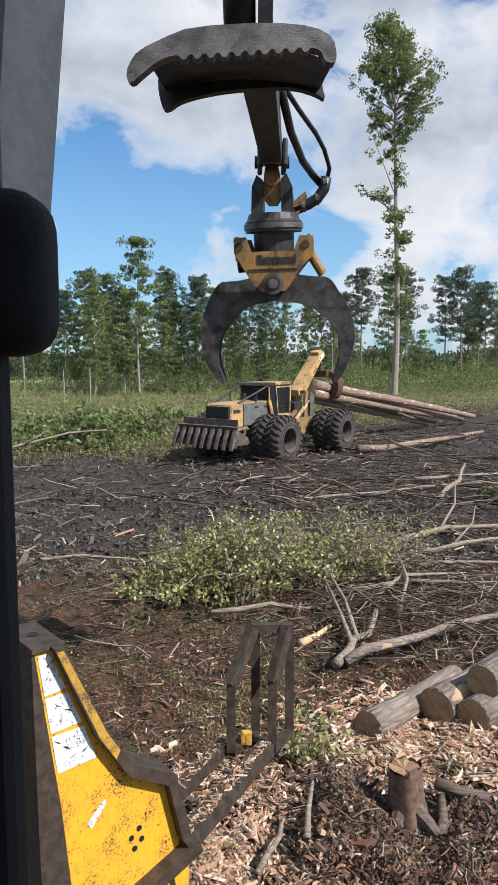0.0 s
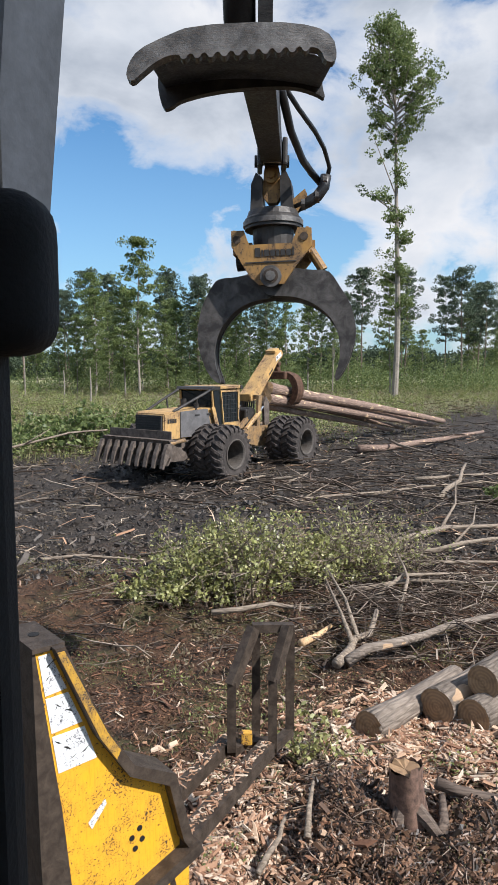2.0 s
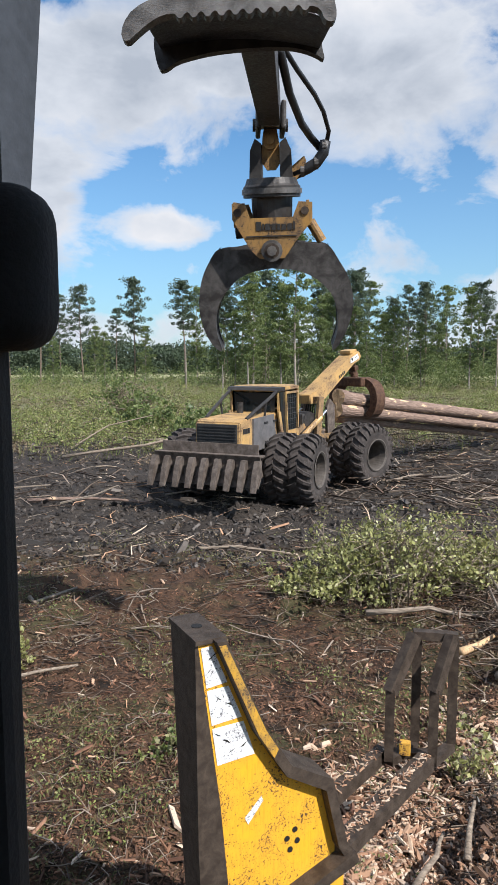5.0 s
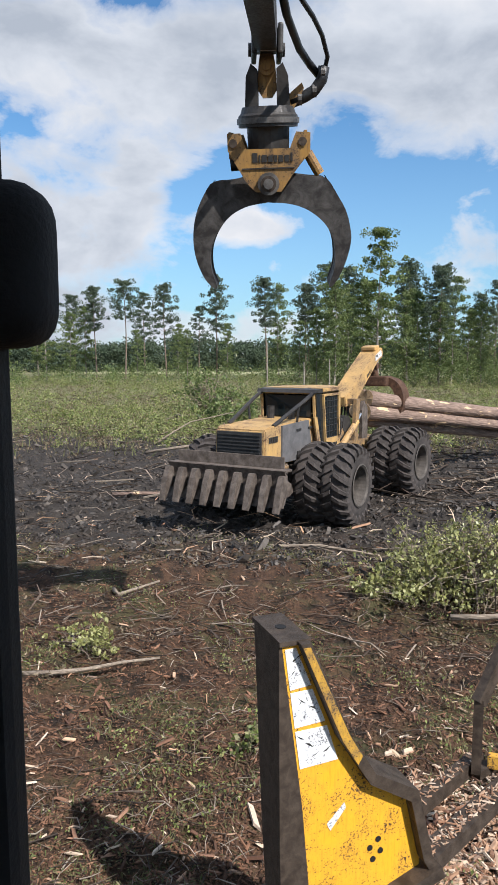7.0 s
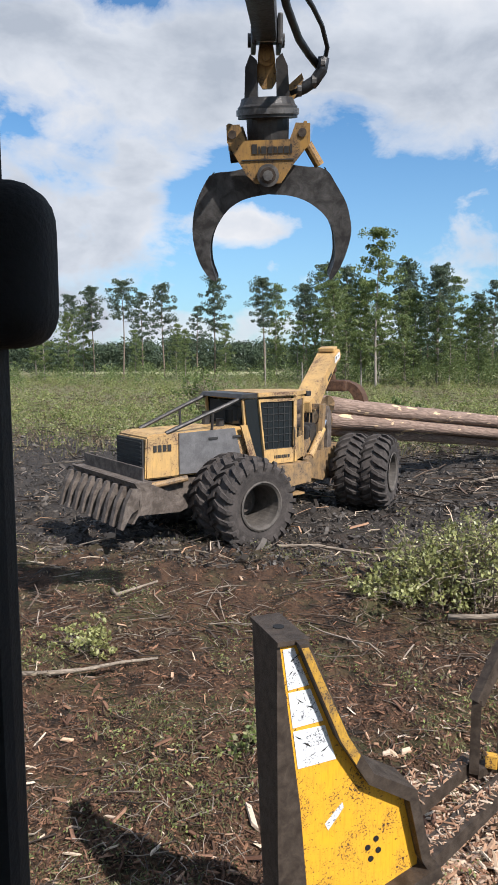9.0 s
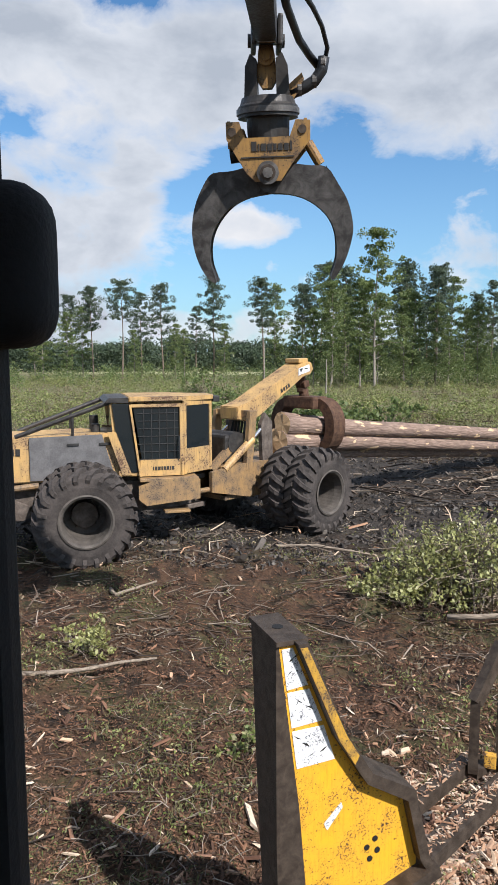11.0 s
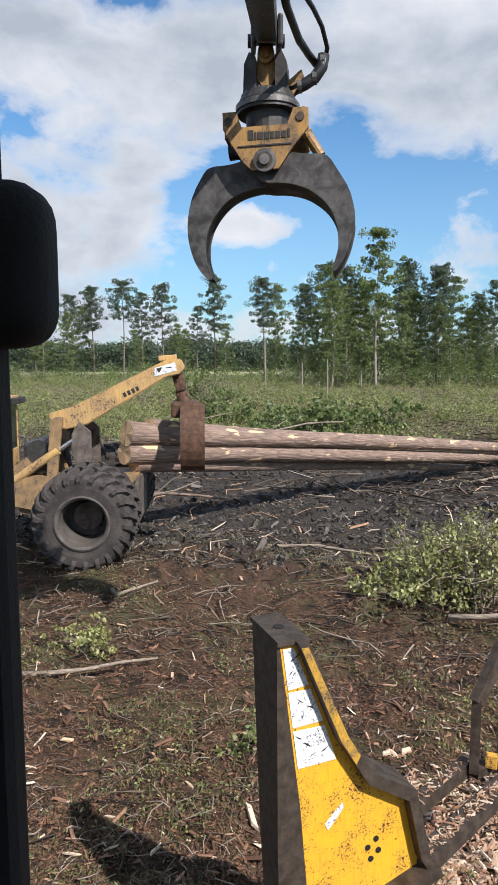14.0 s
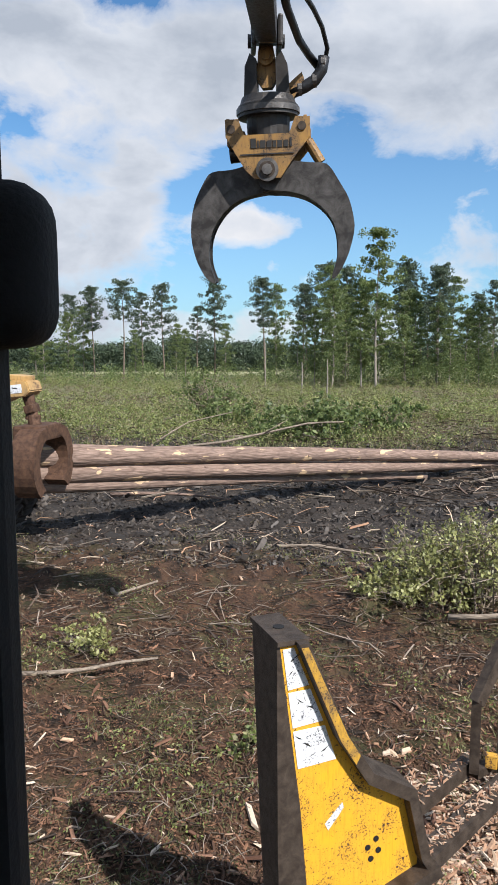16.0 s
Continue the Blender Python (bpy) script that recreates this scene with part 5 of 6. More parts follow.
# the lone tall tree on the right of the clearing: height, reach to either side, number of limbs
CROWN = [(36.9, 0.8, 0.7, 6), (35.4, 1.7, 1.3, 9), (34.0, 2.6, 2.0, 11), (32.4, 3.6, 3.0, 14), (30.8, 5.0, 4.4, 15), (29.2, 5.0, 4.4, 12), (27.4, 3.8, 3.8, 10), (25, 2.0, 2.0, 6),
         (21.3, 6.0, 0.9, 6), (18.5, 1.2, 1.2, 4), (15.5, 1.3, 1.2, 5), (12.5, 2.2, 1.2, 6), (9.5, 1.4, 1.4, 4)]


def build_tall(name, label, crown, h, seed):
    rnd, rng = random.Random(seed), np.random.default_rng(seed)
    tr = thing(name, label, "tree")
    bm = bmesh.new()
    spine = [Vector((0.25 * math.sin(s * 3.1) + 0.1 * math.sin(s * 9) - 1.3 * s * s, 0.2 * math.sin(s * 4), h * s)) for s in np.linspace(0, 1, 16)]
    tube(bm, [p + Vector((0, 0, -0.3)) if i == 0 else p for i, p in enumerate(spine)], [0.33 * (1 - 0.93 * i / 15) + 0.02 for i in range(16)], 9)
    cs, rs = [], []
    for z, l, r, k in crown:
        for i in range(k):
            zz = z + rnd.uniform(-1.1, 1.1)
            f_ = min(zz / h, 0.995) * 15
            p = spine[int(f_)].lerp(spine[min(int(f_) + 1, 15)], f_ % 1)
            a = rnd.uniform(0, 6.28)
            reach = (r if math.cos(a) > 0 else l) * rnd.uniform(0.55, 1.0)
            e = p + Vector((math.cos(a) * reach, math.sin(a) * reach * 0.8, rnd.uniform(0.15, 0.75) * reach))
            b = p - Vector((0, 0, 0.35 * reach))
            mid = b.lerp(e, 0.55)
            tube(bm, [b, mid, e], [0.07, 0.045, 0.02], 5, False)
            for q, w in ((e, 1.0), (mid.lerp(e, 0.5), 0.8), (mid, 0.6)):
                for _ in range(2):
                    cs.append(q + Vector((rnd.gauss(0, 0.35), rnd.gauss(0, 0.35), rnd.gauss(0, 0.3))))
                    rs.append(rnd.uniform(0.40, 0.85) * w)
    part("trunk", bm, PALETRUNK, tr)
    leaf_part("crown", clumps(rng, cs, rs, 46, 0.8), 0.125, rng, LEAF, tr)
    return tr


TALL = build_tall("tall_tree", "very tall slender tree with a narrow leafy crown", CROWN, 37.5, 7)
TALL.matrix_basis = pose(15.1, 75.4, 0)
SECOND = build_tall("tall_tree", "very tall tree with only a high crown", [(42.5, 5.5, 4, 14), (40.0, 4.2, 4, 9)], 44, 8)
SECOND.matrix_basis = pose(29.0, 75.4, 0)


def build_snags():
    for i, (x, y, h) in enumerate(((-13.4, 61, 3.3), (-24.5, 79, 5.0), (9.6, 84, 6), (-16.9, 66, 3.0))):
        s = thing("dead_stem", "bare pale dead stem standing in the scrub", "dead tree", "dead stems", pose(x, y, 0))
        bm = bmesh.new()
        tube(bm, [(0, 0, -0.2), (0.05, 0.02, h * 0.5), (0.0, 0.08, h)], [0.08, 0.065, 0.04], 7)
        part("stem", bm, PALETRUNK, s)


build_snags()


def in_view(rng, k, r0, r1, a0=66, a1=133, power=1.0):
    """Places on the ground, evenly spread in bearing and closer together near by."""
    a = np.radians(rng.uniform(a0, a1, k))
    r = np.exp(rng.uniform(np.log(r0), np.log(r1), k))
    return r * np.cos(a), r * np.sin(a)


def far_edge(x):
    return 29.0 + 1.25 * np.maximum(x + 4.0, 0)


def patchy(x, y):
    """Where growth stands thicker, 0 to 1."""
    return 0.5 + 0.25 * np.sin(x * 0.31 + 1.3 * np.sin(y * 0.17)) + 0.25 * np.sin(y * 0.23 + x * 0.12 + 2)


def build_scrub():
    rng = np.random.default_rng(21)
    # low green scrub beyond the mud
    x, y = in_view(rng, 8600, 29, 125)
    keep = (y > far_edge(x) + rng.normal(0, 3.5, len(x))) & (rng.uniform(0, 1, len(x)) < 1.5 * patchy(x, y) - 0.1)
    x, y = x[keep], y[keep]
    r = rng.uniform(0.15, 0.55, len(x)) * (1 + (rng.uniform(0, 1, len(x)) > 0.94) * 1.6)
    pts = clumps(rng, np.stack([x, y, r * 0.55], 1), r, 46, 1.0)
    v, f_ = leaf_quads(pts, 0.055, rng)
    v[:, 2] = np.maximum(v[:, 2], 0.0)
    raw("scrub", v, f_, SCRUB, "low green scrub and regrowth beyond the mud", "undergrowth")
    # dead brown brush between
    x, y = in_view(rng, 5200, 25, 100)
    keep = (y > far_edge(x) - 2 + rng.normal(0, 3.0, len(x))) & (rng.uniform(0, 1, len(x)) < 1.3 - patchy(x, y))
    x, y = x[keep], y[keep]
    r = rng.uniform(0.15, 0.5, len(x))
    pts = clumps(rng, np.stack([x, y, r * 0.25], 1), r, 26, 0.5)
    v, f_ = leaf_quads(pts, 0.055, rng)
    v[:, 2] = np.maximum(v[:, 2], 0.0)
    raw("dead_brush", v, f_, DEAD, "dry brown brush between the scrub", "undergrowth")
    # taller bushes scattered in it
    x, y = in_view(rng, 420, 32, 110)
    keep = (y > far_edge(x) + 2) & (rng.uniform(0, 1, len(x)) < 0.2 + 0.9 * patchy(x + 9, y))
    x, y = x[keep], y[keep]
    hh = rng.uniform(0.5, 1.5, len(x))
    x3, y3, h3 = (np.repeat(q, 5) for q in (x, y, hh))
    cen = np.stack([x3 + rng.normal(0, 0.4, len(x3)) * h3, y3 + rng.normal(0, 0.4, len(x3)) * h3, h3 * rng.uniform(0.25, 0.95, len(x3))], 1)
    v, f_ = leaf_quads(clumps(rng, cen, 0.28 * h3, 34, 0.9), 0.07, rng)
    v[:, 2] = np.maximum(v[:, 2], 0.0)
    raw("shrubs", v, f_, SCRUB, "scattered green shrubs in the clearing", "shrubs")
    # rough grass
    x, y = in_view(rng, 42000, 27, 125)
    keep = y > far_edge(x) + rng.normal(0, 4, len(x))
    x, y = x[keep], y[keep]
    k = len(x)
    h = rng.uniform(0.12, 0.55, k)
    a = rng.uniform(0, 6.28, k)
    w = 0.022
    tip = np.stack([x + rng.normal(0, 0.16, k), y + rng.normal(0, 0.16, k), h], 1)
    b0 = np.stack([x - w * np.cos(a), y - w * np.sin(a), 0 * x], 1)
    b1 = np.stack([x + w * np.cos(a), y + w * np.sin(a), 0 * x], 1)
    v = np.stack([b0, b1, tip], 1).reshape(-1, 3)
    raw("rough_grass", v, np.arange(3 * k).reshape(k, 3), GRASS, "dry rough grass between the scrub", "grass")
    # thicket under the trees
    x, y = in_view(rng, 900, 84, 135)
    hh = np.where(x > -25, rng.uniform(1.5, 5.0, len(x)), rng.uniform(0.8, 2.6, len(x)))
    sel = (x > -25) | (rng.uniform(0, 1, len(x)) < 0.35)
    x, y, hh = x[sel], y[sel], hh[sel]
    pts = clumps(rng, np.stack([x, y, hh * 0.5], 1), 0.6 + hh * 0.38, 150, 1.0)
    pts = pts[pts[:, 2] > 0]
    v, f_ = leaf_quads(pts, 0.115, rng)
    raw("thicket", v, f_, LEAF, "dense leafy thicket under the trees", "thicket")
    # far wood
    a = np.radians(rng.uniform(58, 135, 2600))
    r = rng.uniform(150, 172, len(a))
    hh = 6.6 + 0.7 * np.sin(a * 23) + 0.5 * np.sin(a * 61 + 1) + rng.normal(0, 0.5, len(a))
    zz = hh * rng.uniform(0.1, 0.86, len(a))
    pts = clumps(rng, np.stack([r * np.cos(a), r * np.sin(a), zz], 1), np.full(len(a), 1.5), 60, 0.8)
    v, f_ = leaf_quads(pts, 0.30, rng)
    v[:, 2] = np.maximum(v[:, 2], 0)
    raw("far_wood", v, f_, FARLEAF, "dark line of woods beyond the field", "woods")


build_scrub()


# ======== cut logs, stump, bush and branches near by ========
def lay_log(length, r, x, y, heading, z=None, seed=0, label="grey-barked cut log on the wood chips", bark=None):
    lg = build_log("cut_log", length, r, r * 0.93, bark or PILEBARK, OLDCUT, label, seed, "cut logs", 0.015)
    lg.matrix_basis = pose(x, y, (r + float(lie(x, y)) * 0.5) if z is None else z, 0, 0, heading)
    return lg


lay_log(1.7, 0.155, 1.22, 6.98, 224, 0.10, 1)
lay_log(3.9, 0.18, 1.98, 7.28, 225, None, 2)
lay_log(3.6, 0.17, 2.30, 7.05, 222, None, 3)
lay_log(3.8, 0.16, 2.66, 7.45, 226, None, 4)
lay_log(3.6, 0.17, 2.72, 6.62, 220, None, 5)
lay_log(3.6, 0.16, 2.45, 7.25, 224, 0.46, 6)


ROOTBARK = m_bark("dark_root_bark", (0.06, 0.042, 0.032), (0.17, 0.125, 0.095))


def build_stump():
    s = thing("tree_stump", "short reddish-brown stump with rough bark", "stump", "", pose(1.26, 5.40, float(lie(1.26, 5.40)), 3, -5, 0))
    rnd = random.Random(3)
    bm = bmesh.new()
    rings = []
    for z, r in ((-0.20, 0.20), (0.0, 0.165), (0.12, 0.14), (0.24, 0.132), (0.36, 0.128), (0.44, 0.13)):
        rings.append([bm.verts.new((r * (1 + 0.09 * math.sin(3 * a + z * 4) + 0.05 * math.sin(11 * a) + rnd.uniform(-0.03, 0.03)) * math.cos(a), r * (1 + 0.09 * math.sin(3 * a) + 0.05 * math.sin(11 * a)) * math.sin(a),
                                    z + (rnd.uniform(-0.04, 0.04) if z > 0.4 else 0))) for a in np.linspace(0, 6.283, 28, endpoint=False)])
    for a, b in zip(rings, rings[1:]):
        for k in range(28):
            bm.faces.new((a[k], a[(k + 1) % 28], b[(k + 1) % 28], b[k]))
    part("stump_bark", bm, m_plain("red_stump_bark", (0.115, 0.066, 0.046), 0.9, 0, 0.65, 16), s, "", True)
    bm = bmesh.new()
    ring = [bm.verts.new((0.122 * math.cos(a), 0.122 * math.sin(a), 0.42 + rnd.uniform(-0.025, 0.025))) for a in np.linspace(0, 6.283, 18, endpoint=False)]
    mid = bm.verts.new((0, 0, 0.40))
    for k in range(18):
        bm.faces.new((ring[k], ring[(k + 1) % 18], mid))
    part("stump_top", bm, OLDCUT, s, "weathered sawn top")
    for a, ln in ((0.9, 0.30), (2.6, 0.32), (4.0, 0.30), (5.4, 0.36)):
        bm = bmesh.new()
        d = Vector((math.cos(a), math.sin(a), 0))
        tube(bm, [d * 0.08 + Vector((0, 0, 0.10)), d * ln * 0.6 + Vector((0, 0, 0.03)), d * ln + Vector((0, 0, -0.08))], [0.07, 0.05, 0.03], 8)
        part("root", bm, ROOTBARK, s)


build_stump()


def build_branch(pts, r, label="pale fallen branch lying on the mud", forks=(), seed=0, mat=None):
    b = thing("fallen_branch", label, "branch", "fallen branches")
    rnd = random.Random(seed)
    p = [Vector(q) for q in pts]
    fine = []
    for i in range(len(p) - 1):
        for s in (0, 0.5):
            fine.append(p[i].lerp(p[i + 1], s) + Vector((rnd.uniform(-1, 1), rnd.uniform(-1, 1), rnd.uniform(-0.6, 0.6))) * r * 0.8)
    fine.append(p[-1])
    bm = bmesh.new()
    tube(bm, fine, [r * (1 - 0.55 * i / (len(fine) - 1)) for i in range(len(fine))], 8)
    part("stem", bm, mat or BRANCH, b, "", True)
    for f_ in forks:
        bm = bmesh.new()
        tube(bm, f_, [r * 0.55] + [r * 0.35] * (len(f_) - 2) + [r * 0.18], 6)
        part("fork", bm, mat or BRANCH, b, "", True)
    return b


# the crooked forked branch in front of the bush, and the long one that reaches it
build_branch([(1.12, 8.55, 0.06), (1.28, 8.95, 0.12), (1.62, 9.6, 0.10), (1.80, 9.9, 0.3)], 0.07, "crooked pale forked branch", [[(1.35, 9.1, 0.14), (1.28, 9.8, 0.30), (1.18, 10.9, 0.45)], [(1.45, 9.3, 0.12), (1.40, 10.2, 0.35), (1.22, 11.2, 0.55)]], 1)
build_branch([(1.15, 8.6, 0.10), (1.9, 8.95, 0.22), (2.7, 9.4, 0.26), (3.9, 9.75, 0.36)], 0.075, "long brown branch resting on logs", (), 2, PILEBARK)
build_branch([(0.72, 9.35, 0.04), (1.16, 9.9, 0.08)], 0.06, "broken orange-brown branch piece", (), 3, CUT)
build_branch([(-0.55, 10.55, 0.05), (0.3, 10.7, 0.1), (1.1, 10.6, 0.08)], 0.05, "straight grey branch below the bush", (), 4)
build_branch([(-0.4, 12.4, 0.35), (0.6, 12.3, 0.45), (1.6, 12.35, 0.36)], 0.035, "thin pale branch in the bush", (), 5)
build_branch([(2.6, 12.6, 0.1), (3.5, 12.9, 0.15), (4.8, 12.7, 0.2)], 0.045, "pale branch on the slash", (), 6)
build_branch([(3.0, 14.6, 0.1), (4.4, 15.6, 0.2), (6.2, 15.9, 0.2)], 0.075, "thick pale limb on the slash", [[(4.2, 15.5, 0.2), (4.8, 16.6, 0.5), (5.2, 18, 0.8)]], 7)
build_branch([(0.8, 19.3, 0.05), (2.2, 19.6, 0.12), (4.4, 20.6, 0.1)], 0.05, "long thin branch across the mud", [[(1.5, 19.4, 0.1), (2.3, 20.6, 0.3)]], 8)
build_branch([(3.4, 20.2, 0.05), (5.0, 20.9, 0.15), (7.2, 21.5, 0.2)], 0.06, "pale branch across the mud", (), 9)
build_branch([(5.1, 19.2, 0.1), (6.0, 20.5, 0.4), (7.0, 23.2, 0.5)], 0.08, "forked pale limb on the mud", [[(5.8, 20.2, 0.3), (6.6, 20.4, 0.4), (7.6, 20.2, 0.3)]], 10)
build_branch([(5.2, 22.4, 0.1), (6.7, 22.9, 0.15), (9.0, 23.6, 0.2)], 0.07, "thick branch in the slash", (), 11)
build_branch([(-0.6, 21.9, 0.05), (0.1, 22.6, 0.12), (0.6, 23.1, 0.15)], 0.05, "short broken branch on the mud", [[(-0.1, 22.4, 0.1), (0.5, 22.1, 0.2)]], 12)
build_branch([(1.1, 22.1, 0.05), (1.9, 23.2, 0.2)], 0.05, "short curved branch on the mud", (), 13)
build_branch([(4.6, 29.5, 0.2), (6.4, 31.0, 0.2), (9.0, 33.0, 0.2), (12, 37, 0.2)], 0.17, "pale peeled log lying in the mud", (), 14, LOGBARK)
build_branch([(5.8, 31.0, 0.5), (6.6, 28.3, 0.3), (7.6, 26.9, 0.12)], 0.06, "slanting grey broken branch", (), 15)
build_branch([(-12.4, 24.5, 0.1), (-9.6, 25.6, 0.5), (-6.8, 27.2, 1.1), (-5.4, 27.4, 1.2)], 0.06, "long bent dead limb in the scrub", [[(-8.2, 26.3, 0.8), (-7.4, 26.7, 1.3)]], 16)
build_branch([(-11.0, 29.5, 0.1), (-8.8, 30.6, 0.25), (-6.2, 31.5, 0.1)], 0.09, "pale log at the scrub's edge", (), 17)
build_branch([(-17.5, 38.5, 0.2), (-13.6, 38.5, 0.3)], 0.13, "pale fallen stem in the grass", (), 18)
build_branch([(-13.2, 26.8, 0.1), (-12.3, 28.6, 0.9), (-11.0, 30.4, 1.2)], 0.04, "thin grey arching branch", (), 19)
build_branch([(-5.3, 7.0, 0.03), (-4.6, 7.3, 0.06), (-3.9, 7.9, 0.06)], 0.035, "straight brown stick among the litter", (), 20)
build_branch([(-5.75, 10.1, 0.03), (-5.5, 9.75, 0.1), (-5.1, 10.4, 0.15)], 0.04, "small pale broken branch", (), 21)
build_branch([(-4.5, 13.4, 0.05), (-3.2, 13.5, 0.1), (-2.0, 13.3, 0.08)], 0.045, "pale branch at the mud's edge", [[(-3.4, 13.5, 0.1), (-2.8, 13.0, 0.15)]], 22)


build_branch([(1.50, 5.55, 0.34), (2.0, 5.55, 0.28), (2.7, 5.5, 0.22)], 0.055, "dark broken limb leaning on the stump", (), 23, ROOTBARK)
build_branch([(1.38, 5.10, 0.12), (1.56, 5.50, 0.30)], 0.06, "short dark broken limb", (), 24, ROOTBARK)
build_branch([(0.45, 5.15, 0.16), (0.52, 5.55, 0.40)], 0.03, "upright splintered stick in the soil", (), 25)
build_branch([(0.05, 4.95, 0.06), (0.22, 5.25, 0.12), (0.30, 5.55, 0.10)], 0.028, "brown stick in the chips", (), 26)
build_branch([(1.9, 10.8, 0.15), (2.5, 11.4, 0.35), (3.6, 11.7, 0.30)], 0.04, "pale stick in the slash", (), 27)
build_branch([(2.2, 10.2, 0.10), (2.5, 11.1, 0.40), (2.55, 12.2, 0.50)], 0.035, "pale stick in the slash", (), 28)
build_branch([(1.5, 11.3, 0.10), (2.6, 11.5, 0.25), (4.4, 11.3, 0.25)], 0.05, "long pale stick in the slash", (), 29)
build_branch([(3.0, 13.6, 0.12), (4.2, 13.9, 0.22), (5.6, 14.6, 0.2)], 0.06, "pale limb on the slash", [[(4.0, 13.9, 0.2), (4.6, 14.6, 0.5), (4.9, 15.4, 0.7)]], 30)
build_branch([(-3.6, 12.0, 0.06), (-2.4, 12.5, 0.12), (-1.7, 12.3, 0.10)], 0.035, "pale stick at the mud's edge", (), 31)
build_branch([(-6.6, 11.9, 0.05), (-5.4, 12.4, 0.12), (-4.6, 12.2, 0.10)], 0.03, "pale stick at the mud's edge", (), 32)
build_branch([(-9.6, 16.9, 0.05), (-8.2, 17.3, 0.12), (-6.4, 17.2, 0.10)], 0.06, "pale muddy log on the mud", (), 33, LOGBARK)


def build_bush(name, cx, cy, rx, ry, h, stems, per, size, label, mat, seed):
    rnd, rng = random.Random(seed), np.random.default_rng(seed)
    b = thing(name, label, "bush")
    cs, rs = [], []
    hubs = [((-0.85 + 1.7 * (k + rnd.random() * 0.7) / 6) * rx, rnd.gauss(0, 0.3) * ry, rnd.uniform(0.45, 1.2)) for k in range(6)]
    bm = bmesh.new()
    for i in range(stems):
        hub = hubs[rnd.randrange(len(hubs))]
        x0, y0 = hub[0] + rnd.gauss(0, 0.16) * rx, hub[1] + rnd.gauss(0, 0.3) * ry
        lean = rnd.uniform(-0.6, 0.6) * h
        x1, y1 = x0 + lean, y0 + rnd.gauss(0, 0.35) * h
        z1 = h * rnd.uniform(0.2, 1.0) * hub[2] * max(0.3, 1 - (abs(x0) / (rx * 1.6)) ** 2)
        z0 = float(lie(cx + x0, cy + y0))
        p = [Vector((x0, y0, z0 - 0.03)), Vector((x0 + lean * 0.35, (y0 + y1) / 2, z1 * 0.62)), Vector((x1, y1, z1))]
        tube(bm, p, [0.013 * h, 0.009 * h, 0.004 * h], 4, False)
        for _ in range(3):          # side twigs
            s = rnd.uniform(0.2, 0.95)
            q = p[0].lerp(p[1], s) if rnd.random() < 0.4 else p[1].lerp(p[2], s)
            e = q + Vector((rnd.gauss(0, 0.22), rnd.gauss(0, 0.22), rnd.uniform(-0.05, 0.22))) * h
            tube(bm, [q, e], [0.006 * h, 0.003 * h], 3, False)
            if rnd.random() < 0.8:
                cs.append(e)
                rs.append(rnd.uniform(0.06, 0.15) * h)
        cs.append(p[2])
        rs.append(rnd.uniform(0.08, 0.17) * h)
    part("branchwork", bm, BRANCH, b)
    v, f_ = leaf_quads(clumps(rng, cs, rs, per, 0.8), size, rng, 0.0, 0.62)
    raw("leaves", v, f_, mat, "", "", "", b)
    b.matrix_basis = pose(cx, cy, 0)
    return b


build_bush("leafy_bush", 0.25, 12.1, 1.55, 0.75, 1.25, 190, 13, 0.033, "felled leafy bush with pale green leaves", BUSHLEAF, 5)
build_bush("leafy_bush", -1.15, 11.35, 0.55, 0.4, 0.75, 60, 15, 0.034, "low clump of pale green leaves", BUSHLEAF, 16)
build_bush("leafy_bush", 2.1, 12.9, 1.1, 0.8, 1.15, 150, 5, 0.030, "felled bush, half stripped of its leaves", BUSHLEAF, 6)
build_bush("small_sapling", 0.62, 6.55, 0.22, 0.2, 0.5, 20, 6, 0.028, "small green sapling among the chips", BUSHLEAF, 8)
build_bush("small_sapling", -4.95, 8.0, 0.28, 0.25, 0.42, 34, 8, 0.030, "small green sapling among the litter", BUSHLEAF, 9)
build_bush("small_sapling", -2.0, 6.35, 0.2, 0.2, 0.4, 18, 7, 0.03, "small green sapling among the litter", SCRUB, 10)
build_bush("felled_crown", 7.6, 19.4, 1.0, 0.6, 0.7, 40, 12, 0.06, "heap of green cut twigs", LEAF, 11)
build_bush("felled_crown", -7.5, 31.0, 2.4, 1.2, 1.5, 80, 12, 0.10, "dark green felled tree crown", LEAF, 12)
build_bush("young_tree", -17.5, 44.0, 0.9, 0.9, 3.0, 60, 12, 0.09, "young green tree in the clearing", LEAF, 13)
build_bush("felled_crown", -7.0, 33.5, 3.2, 1.4, 1.7, 110, 12, 0.11, "felled leafy crown at the scrub's edge", LEAF, 14)
build_bush("felled_crown", -13.5, 36.0, 1.6, 1.0, 1.4, 70, 12, 0.10, "low green bush in the scrub", LEAF, 15)


MULCH = m_island("wet_mulch", [(0.018, 0.014, 0.011), (0.06, 0.038, 0.026), (0.16, 0.088, 0.052), (0.03, 0.022, 0.017), (0.30, 0.17, 0.10), (0.09, 0.052, 0.034)], 0.5, 0.0, 0.5)


